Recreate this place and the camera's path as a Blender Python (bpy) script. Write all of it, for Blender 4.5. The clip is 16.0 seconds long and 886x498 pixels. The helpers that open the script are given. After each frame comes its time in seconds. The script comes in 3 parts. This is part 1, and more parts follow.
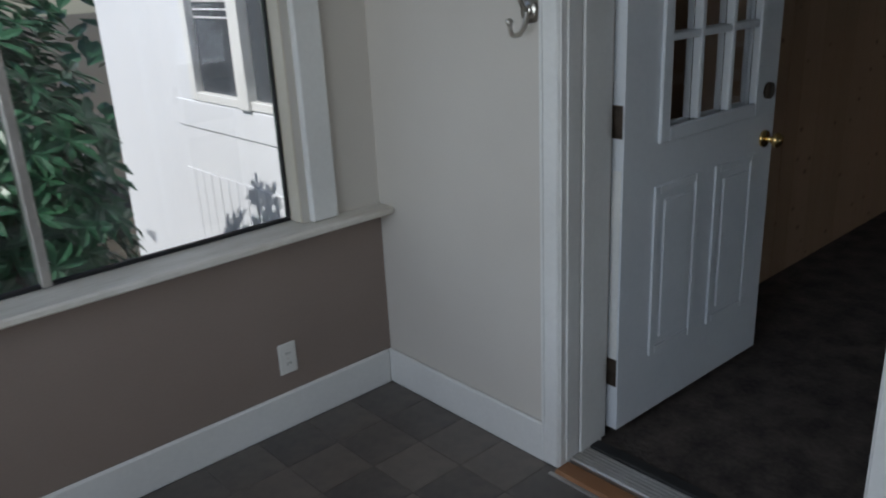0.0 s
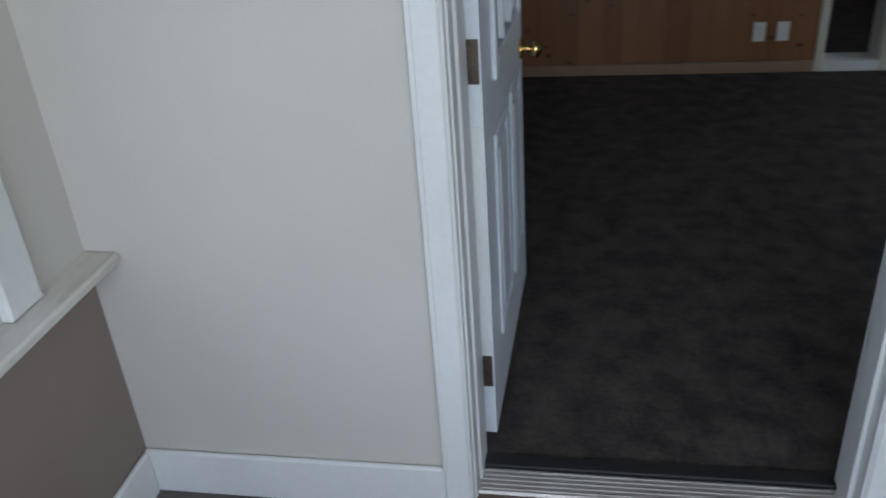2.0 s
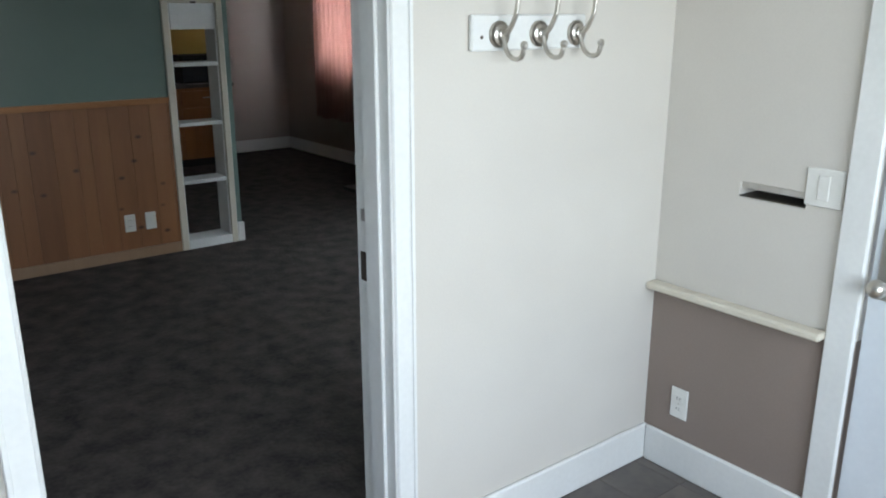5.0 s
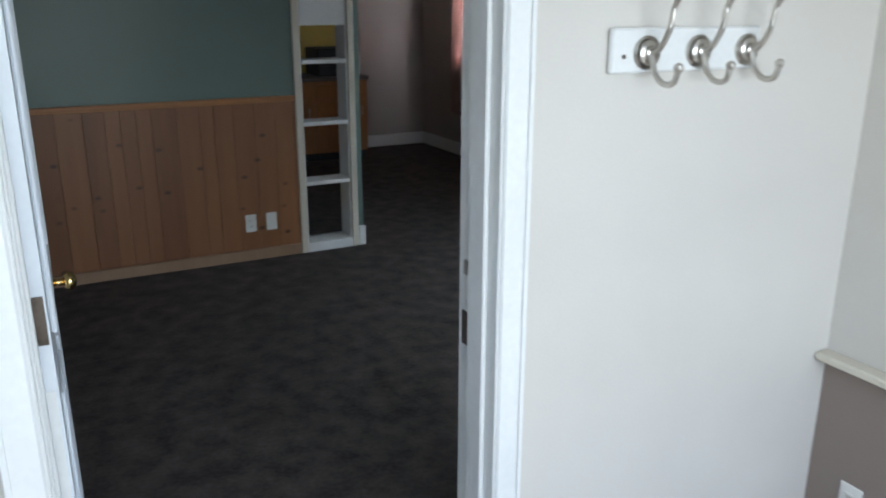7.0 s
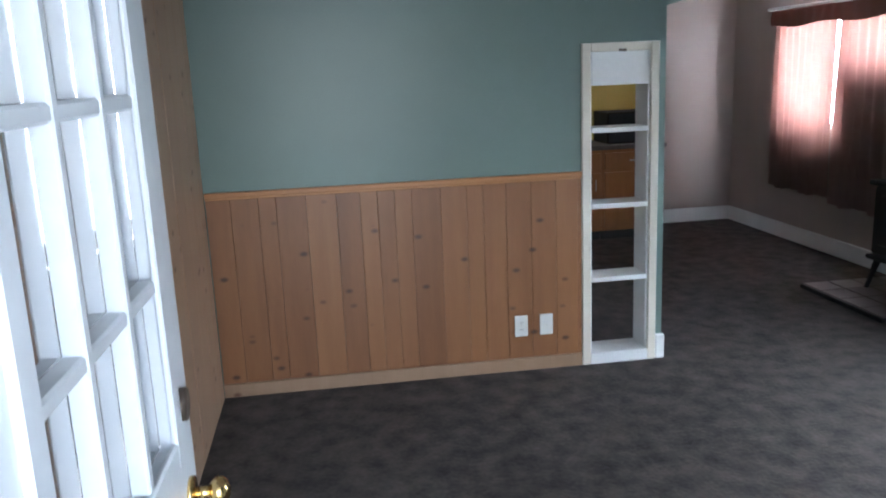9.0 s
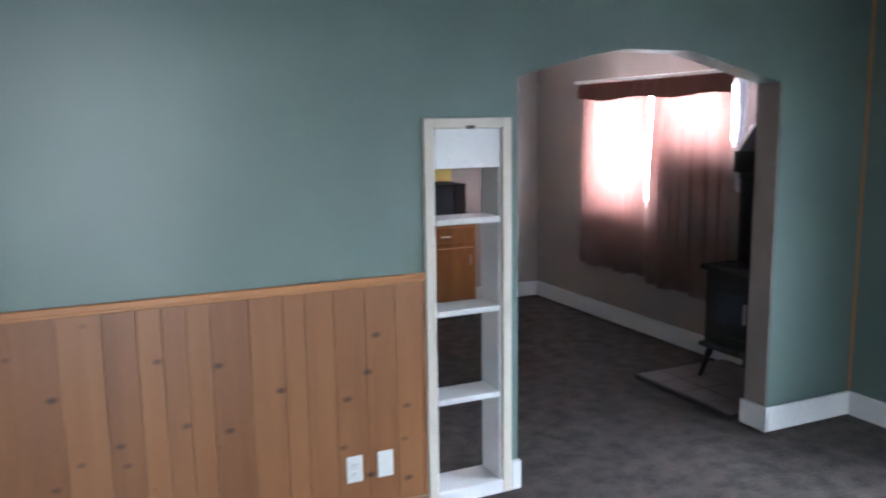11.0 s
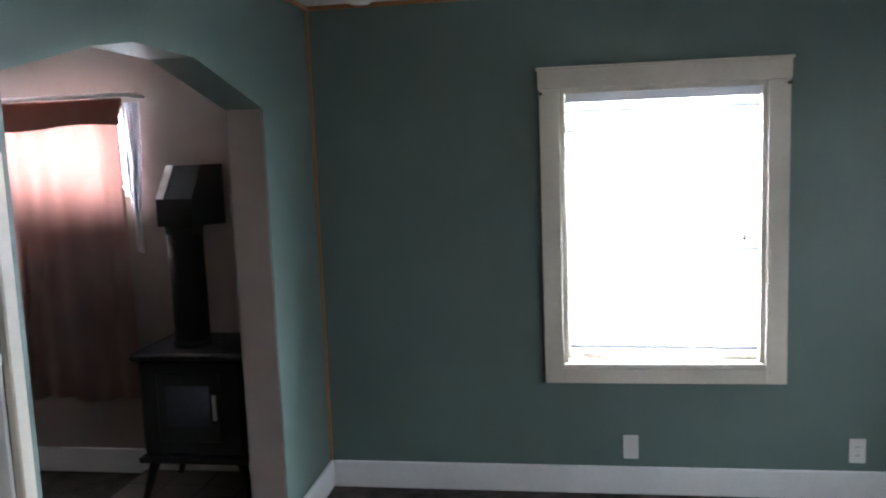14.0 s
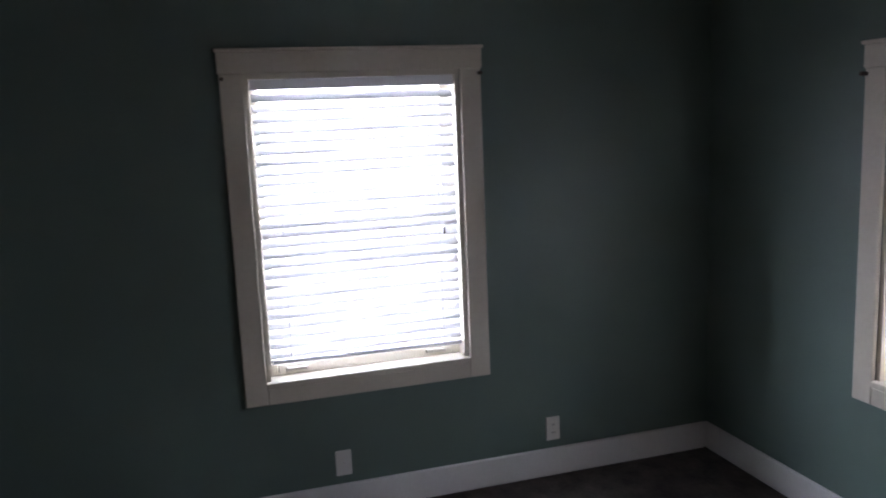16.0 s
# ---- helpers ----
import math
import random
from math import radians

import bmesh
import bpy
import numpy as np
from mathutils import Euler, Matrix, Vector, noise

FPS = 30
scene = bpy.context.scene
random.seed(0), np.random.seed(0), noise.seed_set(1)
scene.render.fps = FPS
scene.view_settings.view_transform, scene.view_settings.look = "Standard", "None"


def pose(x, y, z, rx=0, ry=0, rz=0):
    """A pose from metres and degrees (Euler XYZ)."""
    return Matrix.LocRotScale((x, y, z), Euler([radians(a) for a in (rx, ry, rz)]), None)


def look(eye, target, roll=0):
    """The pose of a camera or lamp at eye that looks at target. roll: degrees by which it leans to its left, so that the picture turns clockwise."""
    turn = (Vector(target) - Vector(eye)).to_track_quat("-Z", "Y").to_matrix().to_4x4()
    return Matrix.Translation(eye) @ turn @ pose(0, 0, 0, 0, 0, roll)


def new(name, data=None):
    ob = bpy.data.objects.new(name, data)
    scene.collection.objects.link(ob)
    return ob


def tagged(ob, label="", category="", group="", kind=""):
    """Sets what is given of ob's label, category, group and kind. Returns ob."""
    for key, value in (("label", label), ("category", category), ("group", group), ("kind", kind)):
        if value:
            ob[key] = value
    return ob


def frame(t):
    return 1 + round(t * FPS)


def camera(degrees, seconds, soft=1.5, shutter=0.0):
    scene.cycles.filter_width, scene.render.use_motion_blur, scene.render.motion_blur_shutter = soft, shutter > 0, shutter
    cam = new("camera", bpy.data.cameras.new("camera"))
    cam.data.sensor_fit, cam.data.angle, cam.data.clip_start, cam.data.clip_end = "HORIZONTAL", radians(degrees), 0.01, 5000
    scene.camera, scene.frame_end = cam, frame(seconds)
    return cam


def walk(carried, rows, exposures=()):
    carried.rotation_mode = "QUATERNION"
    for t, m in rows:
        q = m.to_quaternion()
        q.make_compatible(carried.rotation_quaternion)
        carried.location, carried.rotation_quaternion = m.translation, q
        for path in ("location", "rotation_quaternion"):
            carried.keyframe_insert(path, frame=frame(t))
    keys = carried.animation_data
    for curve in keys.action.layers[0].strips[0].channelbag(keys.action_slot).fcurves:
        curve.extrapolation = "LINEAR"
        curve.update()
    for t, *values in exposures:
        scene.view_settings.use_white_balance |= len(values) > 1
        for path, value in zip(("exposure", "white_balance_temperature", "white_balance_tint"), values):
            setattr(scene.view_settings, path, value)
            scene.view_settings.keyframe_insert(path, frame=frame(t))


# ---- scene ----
cam = camera(57.5, 16.0, soft=1.9, shutter=0.4)
PATH = [
    (0, (1.452, -1.744, 1.577), (0.035, -0.503, 0.906), -2.9),
    (0.5, (1.228, -1.507, 1.578), (-0.085, -0.196, 0.831), -3.4),
    (1, (0.95, -1.456, 1.547), (-0.152, 0.009, 0.747), -3.8),
    (1.5, (0.612, -1.472, 1.577), (-0.162, 0.131, 0.665), -5.9),
    (2, (0.258, -1.501, 1.58), (-0.078, 0.229, 0.635), -4.3),
    (2.5, (0.022, -1.457, 1.627), (0.066, 0.295, 0.664), -1.9),
    (3, (-0.229, -1.541, 1.612), (0.282, 0.166, 0.704), -0.7),
    (3.5, (-0.372, -1.738, 1.649), (0.488, -0.116, 0.855), 0.9),
    (4, (-0.294, -1.742, 1.649), (0.78, -0.201, 0.963), -0.2),
    (4.2, (-0.333, -1.753, 1.615), (0.836, -0.254, 0.993), 0.8),
    (6.3, (-0.093, -1.593, 1.709), (1.057, -0.046, 1.175), -1.5),
    (6.5, (-0.102, -1.563, 1.7), (0.974, 0.036, 1.167), -1.0),
    (7, (0.031, -1.409, 1.696), (0.925, 0.279, 1.106), 0.2),
    (7.5, (0.177, -1.094, 1.692), (0.877, 0.668, 1.043), 1.6),
    (8, (0.333, -0.81, 1.653), (0.730, 1.039, 0.99), -1.8),
    (8.2, (0.411, -0.699, 1.646), (0.662, 1.193, 1.039), -2.2),
    (10.3, (0.214, 0.304, 1.66), (0.674, 2.226, 1.351), -0.9),
    (10.5, (0.273, 0.438, 1.673), (0.813, 2.341, 1.385), -0.7),
    (11, (0.338, 0.616, 1.735), (1.15, 2.417, 1.423), -0.8),
    (11.5, (0.429, 0.894, 1.738), (1.511, 2.558, 1.486), -1.9),
    (12, (0.453, 1.177, 1.722), (1.798, 2.642, 1.511), -2.1),
    (12.5, (0.507, 1.499, 1.682), (2.092, 2.706, 1.499), -4.2),
    (13, (0.539, 1.884, 1.733), (2.304, 2.796, 1.494), -2.0),
    (13.5, (0.508, 2.226, 1.736), (2.401, 2.819, 1.482), -3.0),
    (14, (0.492, 2.538, 1.721), (2.452, 2.844, 1.473), -2.2),
    (14.5, (0.61, 2.675, 1.732), (2.587, 2.742, 1.436), -1.3),
    (15, (0.716, 2.778, 1.856), (2.668, 2.534, 1.496), -1.5),
    (15.5, (0.776, 2.814, 1.815), (2.701, 2.381, 1.485), -0.7),
    (16, (0.912, 2.792, 1.767), (2.8, 2.216, 1.444), -2.4),
]
EXPOSURES = [
    (0, -0.3, 6100, 10), (1.0, -0.3, 6100, 10), (1.5, -0.1, 6000, 10), (2.0, 0.45, 5900, 10), (2.5, 1.05, 6000, 10), (3.0, 1.4, 6100, 8), (3.5, 1.4, 6200, 6),
    (4.2, 1.4, 6200, 6), (6.3, 1.15, 5900, 8), (7.0, 1.25, 5900, 8), (7.5, 1.9, 5900, 9), (8.2, 2.6, 5800, 10), (10.3, 2.9, 5600, 12),
    (11.5, 3.45, 5700, 13), (12.5, 3.7, 5800, 13), (13.5, 3.55, 5900, 13), (14.5, 2.25, 6000, 18), (15.0, 1.85, 6100, 22), (16, 1.65, 6100, 24)]
walk(cam, [(t, look(eye, target, roll)) for t, eye, target, roll in PATH], EXPOSURES)

# ---- light ----
world = bpy.data.worlds.new("sky")
scene.world = world
world.use_nodes = True
wn = world.node_tree.nodes
sky = wn.new("ShaderNodeTexSky")
sky.sky_type, sky.sun_disc = "NISHITA", False
sky.sun_elevation, sky.sun_rotation = radians(48), radians(178)
wn["Background"].inputs["Strength"].default_value = 0.15
world.node_tree.links.new(sky.outputs[0], wn["Background"].inputs["Color"])
sun = new("sun", bpy.data.lights.new("sun", "SUN"))
sun.data.energy, sun.data.angle, sun.data.color = 5.0, radians(0.6), (1, 0.95, 0.87)
sun.matrix_world = look((0.15, -5, 5.6), (0, 0, 0))


def window_light(name, eye, target, w, h, power, color):
    lamp = new(name, bpy.data.lights.new(name, "AREA"))
    lamp.data.shape, lamp.data.size, lamp.data.size_y = "RECTANGLE", w, h
    lamp.data.energy, lamp.data.color = power, color
    lamp.matrix_world = look(eye, target)
    return lamp


window_light("daylight_east", (4.62, 2.09, 1.32), (0, 2.09, 1.32), 1.1, 1.5, 32, (0.86, 0.94, 1.0))
window_light("daylight_south", (2.82, -0.06, 1.30), (2.82, 4, 1.30), 0.9, 1.3, 6.5, (0.86, 0.94, 1.0))
window_light("daylight_far", (4.72, 5.6, 1.5), (0, 5.6, 1.5), 2.0, 1.3, 80, (0.95, 0.96, 1.0))
window_light("daylight_porch", (0.6, -3.0, 1.5), (0.6, 0, 1.2), 2.2, 1.4, 28, (0.88, 0.95, 1.0))


# ---- materials ----
def mat(name, a, b, rough=0.6, scale=6.0, fine=60.0, bump=0.1, metal=0.0, stretch=(1, 1, 1), per_object=0.0, trans=0.0):
    """Two noises, broad and fine, mix two colours; the fine one gives relief."""
    m = bpy.data.materials.new(name)
    m.use_nodes = True
    nt, n = m.node_tree, m.node_tree.nodes
    p = n["Principled BSDF"]
    co, mp = n.new("ShaderNodeTexCoord"), n.new("ShaderNodeMapping")
    mp.inputs["Scale"].default_value = stretch
    nt.links.new(co.outputs["Object"], mp.inputs["Vector"])
    n1, n2 = n.new("ShaderNodeTexNoise"), n.new("ShaderNodeTexNoise")
    n1.inputs["Scale"].default_value, n2.inputs["Scale"].default_value = scale, fine
    n1.inputs["Detail"].default_value = 4
    for q in (n1, n2):
        nt.links.new(mp.outputs[0], q.inputs["Vector"])
    add = n.new("ShaderNodeMath")
    add.operation = "MULTIPLY_ADD"
    add.inputs[1].default_value = 0.4
    nt.links.new(n2.outputs["Fac"], add.inputs[0])
    nt.links.new(n1.outputs["Fac"], add.inputs[2])
    ramp = n.new("ShaderNodeMapRange")
    ramp.inputs["From Min"].default_value, ramp.inputs["From Max"].default_value = 0.45, 0.95
    nt.links.new(add.outputs[0], ramp.inputs["Value"])
    mix = n.new("ShaderNodeMix")
    mix.data_type = "RGBA"
    mix.inputs["A"].default_value, mix.inputs["B"].default_value = (*a, 1), (*b, 1)
    fac = ramp.outputs[0]
    if per_object:
        info, blend = n.new("ShaderNodeObjectInfo"), n.new("ShaderNodeMix")
        blend.inputs["Factor"].default_value = per_object
        nt.links.new(ramp.outputs[0], blend.inputs["A"])
        nt.links.new(info.outputs["Random"], blend.inputs["B"])
        fac = blend.outputs["Result"]
    nt.links.new(fac, mix.inputs["Factor"])
    nt.links.new(mix.outputs["Result"], p.inputs["Base Color"])
    p.inputs["Roughness"].default_value, p.inputs["Metallic"].default_value = rough, metal
    if bump:
        bp = n.new("ShaderNodeBump")
        bp.inputs["Strength"].default_value, bp.inputs["Distance"].default_value = bump, 0.004
        nt.links.new(n2.outputs["Fac"], bp.inputs["Height"])
        nt.links.new(bp.outputs[0], p.inputs["Normal"])
    if trans:
        tr, ms = n.new("ShaderNodeBsdfTranslucent"), n.new("ShaderNodeMixShader")
        ms.inputs[0].default_value = trans
        nt.links.new(mix.outputs["Result"], tr.inputs["Color"])
        nt.links.new(p.outputs[0], ms.inputs[1])
        nt.links.new(tr.outputs[0], ms.inputs[2])
        nt.links.new(ms.outputs[0], n["Material Output"].inputs["Surface"])
    return m


def knotty(name, a, b, knot, per_object=0.6):
    """Pine: grain drawn out along z, dark oval knots here and there, board by board."""
    m = mat(name, a, b, 0.45, 3.0, 30.0, 0.05, stretch=(6, 6, 0.5), per_object=per_object)
    nt, n = m.node_tree, m.node_tree.nodes
    p = n["Principled BSDF"]
    co, mp, vo = n.new("ShaderNodeTexCoord"), n.new("ShaderNodeMapping"), n.new("ShaderNodeTexVoronoi")
    mp.inputs["Scale"].default_value = (8.0, 8.0, 13.0)
    vo.inputs["Scale"].default_value = 1.0
    nt.links.new(co.outputs["Object"], mp.inputs["Vector"])
    nt.links.new(mp.outputs[0], vo.inputs["Vector"])
    mr = n.new("ShaderNodeMapRange")
    mr.inputs["From Min"].default_value, mr.inputs["From Max"].default_value = 0.08, 0.22
    mr.inputs["To Min"].default_value, mr.inputs["To Max"].default_value = 0.9, 0.0
    nt.links.new(vo.outputs["Distance"], mr.inputs["Value"])
    bits, some, keep = n.new("ShaderNodeSeparateColor"), n.new("ShaderNodeMath"), n.new("ShaderNodeMath")
    some.operation, keep.operation = "GREATER_THAN", "MULTIPLY"
    some.inputs[1].default_value = 0.5
    nt.links.new(vo.outputs["Color"], bits.inputs[0])
    nt.links.new(bits.outputs[0], some.inputs[0])
    nt.links.new(mr.outputs[0], keep.inputs[0])
    nt.links.new(some.outputs[0], keep.inputs[1])
    mix = n.new("ShaderNodeMix")
    mix.data_type = "RGBA"
    mix.inputs["B"].default_value = (*knot, 1)
    old = p.inputs["Base Color"].links[0].from_socket
    nt.links.new(old, mix.inputs["A"])
    nt.links.new(keep.outputs[0], mix.inputs["Factor"])
    nt.links.new(mix.outputs["Result"], p.inputs["Base Color"])
    return m


def glass_mat(name, tint=(1, 1, 1)):
    m = bpy.data.materials.new(name)
    m.use_nodes = True
    p = m.node_tree.nodes["Principled BSDF"]
    p.inputs["Base Color"].default_value = (*tint, 1)
    p.inputs["Roughness"].default_value, p.inputs["IOR"].default_value = 0.02, 1.45
    p.inputs["Transmission Weight"].default_value = 1.0
    return m


GREEN = mat("green_wall_paint", (0.120, 0.172, 0.149), (0.143, 0.202, 0.177), 0.42, 1.5, 180, 0.12)
BEIGE = mat("porch_wall_paint", (0.585, 0.55, 0.50), (0.64, 0.605, 0.55), 0.55, 1.8, 150, 0.1)
TAUPE = mat("taupe_wall_paint", (0.235, 0.185, 0.155), (0.275, 0.215, 0.185), 0.55, 2.0, 150, 0.1)
FARWALL = mat("mauve_beige_paint", (0.34, 0.285, 0.25), (0.39, 0.33, 0.295), 0.55, 1.6, 150, 0.1)
YELLOW = mat("yellow_kitchen_paint", (0.55, 0.42, 0.10), (0.62, 0.48, 0.13), 0.6, 2, 120, 0.1)
CEIL = mat("ceiling_paint", (0.72, 0.72, 0.72), (0.8, 0.8, 0.79), 0.8, 3, 90, 0.25)
WHITE = mat("white_trim_paint", (0.70, 0.70, 0.68), (0.80, 0.80, 0.78), 0.38, 2.5, 60, 0.06)
CREAM = mat("cream_trim_paint", (0.60, 0.55, 0.45), (0.70, 0.65, 0.55), 0.4, 2.5, 50, 0.06)
SILLP = mat("worn_sill_paint", (0.55, 0.51, 0.44), (0.78, 0.75, 0.69), 0.4, 4.0, 40, 0.15, stretch=(3, 0.6, 1))
DOORP = mat("door_paint", (0.66, 0.69, 0.73), (0.74, 0.77, 0.80), 0.35, 2.5, 50, 0.06)
CARPET = mat("brown_carpet", (0.018, 0.0145, 0.013), (0.088, 0.070, 0.060), 0.95, 9, 48, 1.0)
PINE = knotty("knotty_pine", (0.29, 0.125, 0.045), (0.17, 0.064, 0.022), (0.05, 0.016, 0.008))
PINE2 = knotty("pale_pine", (0.36, 0.23, 0.145), (0.27, 0.165, 0.095), (0.12, 0.05, 0.025))
PINETRIM = mat("pine_trim", (0.45, 0.20, 0.07), (0.36, 0.15, 0.05), 0.45, 3, 30, 0.05, stretch=(0.5, 6, 6))
TILE = mat("slate_vinyl", (0.055, 0.052, 0.052), (0.17, 0.145, 0.125), 0.4, 9.0, 30, 0.15, per_object=0.5)
GROUT = mat("vinyl_joint", (0.05, 0.045, 0.04), (0.07, 0.06, 0.055), 0.7, 8, 60, 0.1)
THRESH = mat("threshold_wood", (0.30, 0.14, 0.06), (0.20, 0.09, 0.04), 0.45, 4, 40, 0.1, stretch=(0.4, 5, 5))
ALU = mat("worn_aluminium", (0.45, 0.43, 0.40), (0.62, 0.60, 0.57), 0.4, 5, 60, 0.1, metal=0.9)
NICKEL = mat("brushed_nickel", (0.50, 0.47, 0.42), (0.62, 0.59, 0.54), 0.28, 8, 90, 0.03, metal=1.0)
BRASS = mat("polished_brass", (0.75, 0.52, 0.20), (0.85, 0.62, 0.28), 0.18, 8, 60, 0.02, metal=1.0)
BRONZE = mat("tarnished_hinge", (0.07, 0.055, 0.045), (0.15, 0.12, 0.095), 0.45, 14, 80, 0.1, metal=0.8)
RUBBER = mat("dark_rubber", (0.012, 0.012, 0.012), (0.02, 0.02, 0.02), 0.6, 8, 60, 0.1)
PLASTIC = mat("white_plastic", (0.70, 0.69, 0.65), (0.76, 0.75, 0.71), 0.35, 6, 60, 0.02)
IRON = mat("black_iron", (0.006, 0.006, 0.007), (0.013, 0.013, 0.014), 0.62, 7, 90, 0.15)
STONE = mat("hearth_tile", (0.11, 0.092, 0.086), (0.16, 0.135, 0.125), 0.5, 6, 60, 0.15, per_object=0.4)
CURTAIN = mat("brown_curtain", (0.36, 0.245, 0.22), (0.43, 0.30, 0.27), 0.9, 3, 180, 0.2, trans=0.6)
CURTAINTOP = mat("dark_curtain_heading", (0.17, 0.07, 0.05), (0.22, 0.09, 0.065), 0.9, 3, 180, 0.2, trans=0.2)
SHEER = mat("white_sheer", (0.74, 0.74, 0.78), (0.82, 0.82, 0.86), 0.8, 4, 160, 0.1, trans=0.5)
BLIND = mat("white_blind_slat", (0.74, 0.74, 0.75), (0.80, 0.80, 0.81), 0.4, 4, 60, 0.02, trans=0.1)
LEAF = mat("rhododendron_leaf", (0.020, 0.075, 0.040), (0.055, 0.15, 0.075), 0.35, 9, 60, 0.1, trans=0.15)
FERN = mat("fern_frond", (0.05, 0.12, 0.03), (0.10, 0.19, 0.05), 0.5, 9, 60, 0.1, trans=0.2)
BARK = mat("bark", (0.06, 0.045, 0.035), (0.11, 0.085, 0.065), 0.9, 12, 60, 0.6)
SIDING = mat("white_siding", (0.70, 0.72, 0.75), (0.78, 0.79, 0.81), 0.5, 1.5, 40, 0.1, stretch=(1, 1, 0.4))
SOIL = mat("soil_and_litter", (0.035, 0.03, 0.02), (0.085, 0.07, 0.045), 0.95, 5, 50, 0.8)
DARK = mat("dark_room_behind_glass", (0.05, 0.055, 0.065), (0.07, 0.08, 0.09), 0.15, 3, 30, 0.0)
OAK = mat("cabinet_wood", (0.40, 0.17, 0.05), (0.30, 0.12, 0.035), 0.4, 3, 30, 0.05, stretch=(5, 5, 0.6))
GLASS = glass_mat("clear_glass")
BLACKSLOT = mat("slot_shadow_metal", (0.03, 0.025, 0.02), (0.06, 0.05, 0.04), 0.5, 9, 60, 0.1)


# ---- building helpers ----
ORIGIN = {}


def thing(name, at, label, category, group="", kind=""):
    ob = new(name)
    ob.location, ob.empty_display_size = at, 0.1
    ORIGIN[ob] = Vector(at)
    return tagged(ob, label, category, group, kind)


def part(name, bm, material, parent=None, label="", smooth=False):
    me = bpy.data.meshes.new(name)
    org = ORIGIN.get(parent, Vector((0, 0, 0)))
    bmesh.ops.translate(bm, verts=bm.verts, vec=-org)
    bmesh.ops.recalc_face_normals(bm, faces=bm.faces)
    for fc in bm.faces:
        fc.smooth = smooth
    bm.to_mesh(me)
    bm.free()
    me.materials.append(material)
    ob = new(name, me)
    if parent is not None:
        ob.parent = parent
        ORIGIN[ob] = org
    return tagged(ob, label)


def setting(name, bm, material, label, category):
    return tagged(part(name, bm, material), label, category, kind="structure")


def box(lo, hi, bevel=0.0, bm=None):
    one = bmesh.new()
    c = [(a + b) / 2 for a, b in zip(lo, hi)]
    s = [abs(b - a) for a, b in zip(lo, hi)]
    bmesh.ops.create_cube(one, size=1, matrix=Matrix.LocRotScale(c, None, s))
    if bevel:
        bmesh.ops.bevel(one, geom=one.edges[:], offset=min(bevel, min(s) * 0.45), segments=1, affect="EDGES")
    return joined(bm, one)


def joined(bm, one):
    if bm is None:
        return one
    me = bpy.data.meshes.new("tmp")
    one.to_mesh(me)
    one.free()
    bm.from_mesh(me)
    bpy.data.meshes.remove(me)
    return bm


def boxes(rows, bevel=0.0):
    bm = bmesh.new()
    for lo, hi in rows:
        box(lo, hi, bevel, bm)
    return bm


def rod(a, b, r, r2=None, seg=14, bm=None):
    one = bmesh.new()
    a, b = Vector(a), Vector(b)
    d = b - a
    m = Matrix.Translation((a + b) / 2) @ d.to_track_quat("Z", "Y").to_matrix().to_4x4()
    bmesh.ops.create_cone(one, cap_ends=True, segments=seg, radius1=r, radius2=r if r2 is None else r2, depth=d.length, matrix=m)
    return joined(bm, one)


def tube(points, r, seg=10):
    bm = bmesh.new()
    for a, b in zip(points, points[1:]):
        rod(a, b, r, seg=seg, bm=bm)
    for p in points[1:]:
        bmesh.ops.create_icosphere(bm, subdivisions=1, radius=r, matrix=Matrix.Translation(p))
    return bm


def prism(outline, axis, a, b):
    """A flat outline in the two other axes, drawn out along axis from a to b."""
    bm = bmesh.new()
    def at(u, v, w):
        return {"y": (u, w, v), "x": (w, u, v), "z": (u, v, w)}[axis]
    f1 = [bm.verts.new(at(u, v, a)) for u, v in outline]
    f2 = [bm.verts.new(at(u, v, b)) for u, v in outline]
    bm.faces.new(f1)
    bm.faces.new(f2[::-1])
    k = len(outline)
    for i in range(k):
        bm.faces.new((f1[i], f1[(i + 1) % k], f2[(i + 1) % k], f2[i]))
    return bm


# ---- the plan ----
F, H = 0.02, 2.415           # carpet and ceiling heights
XW, XE = -0.27, 4.33         # living room, west and east
YS, YN, YB = 0.16, 3.76, 3.92  # near the door; south face, north face, back of the north wall
YS2 = 0.36                   # south face beside the window
PX0, PX1, PY = -0.885, 2.065, -2.6  # porch
FXE, FYN = 4.43, 7.42         # far room

setting("ground", boxes([((-60, -60, -0.75), (60, 60, -0.7))]), SOIL, "bare dark soil with leaf litter outdoors", "ground")
setting("floor_living", boxes([((XW - 0.1, YS - 0.1, -0.1), (XE, FYN, F)), ((XE, YB, -0.1), (FXE, FYN, F)), ((-2.6, YB, -0.1), (XW - 0.1, FYN, F))]), CARPET, "worn dark brown cut-pile carpet floor", "floor")
porch_floor = setting("floor_porch", boxes([((PX0, PY, -0.1), (PX1, 0.0, -0.004))]), GROUT, "slate-look vinyl tile porch floor", "floor")

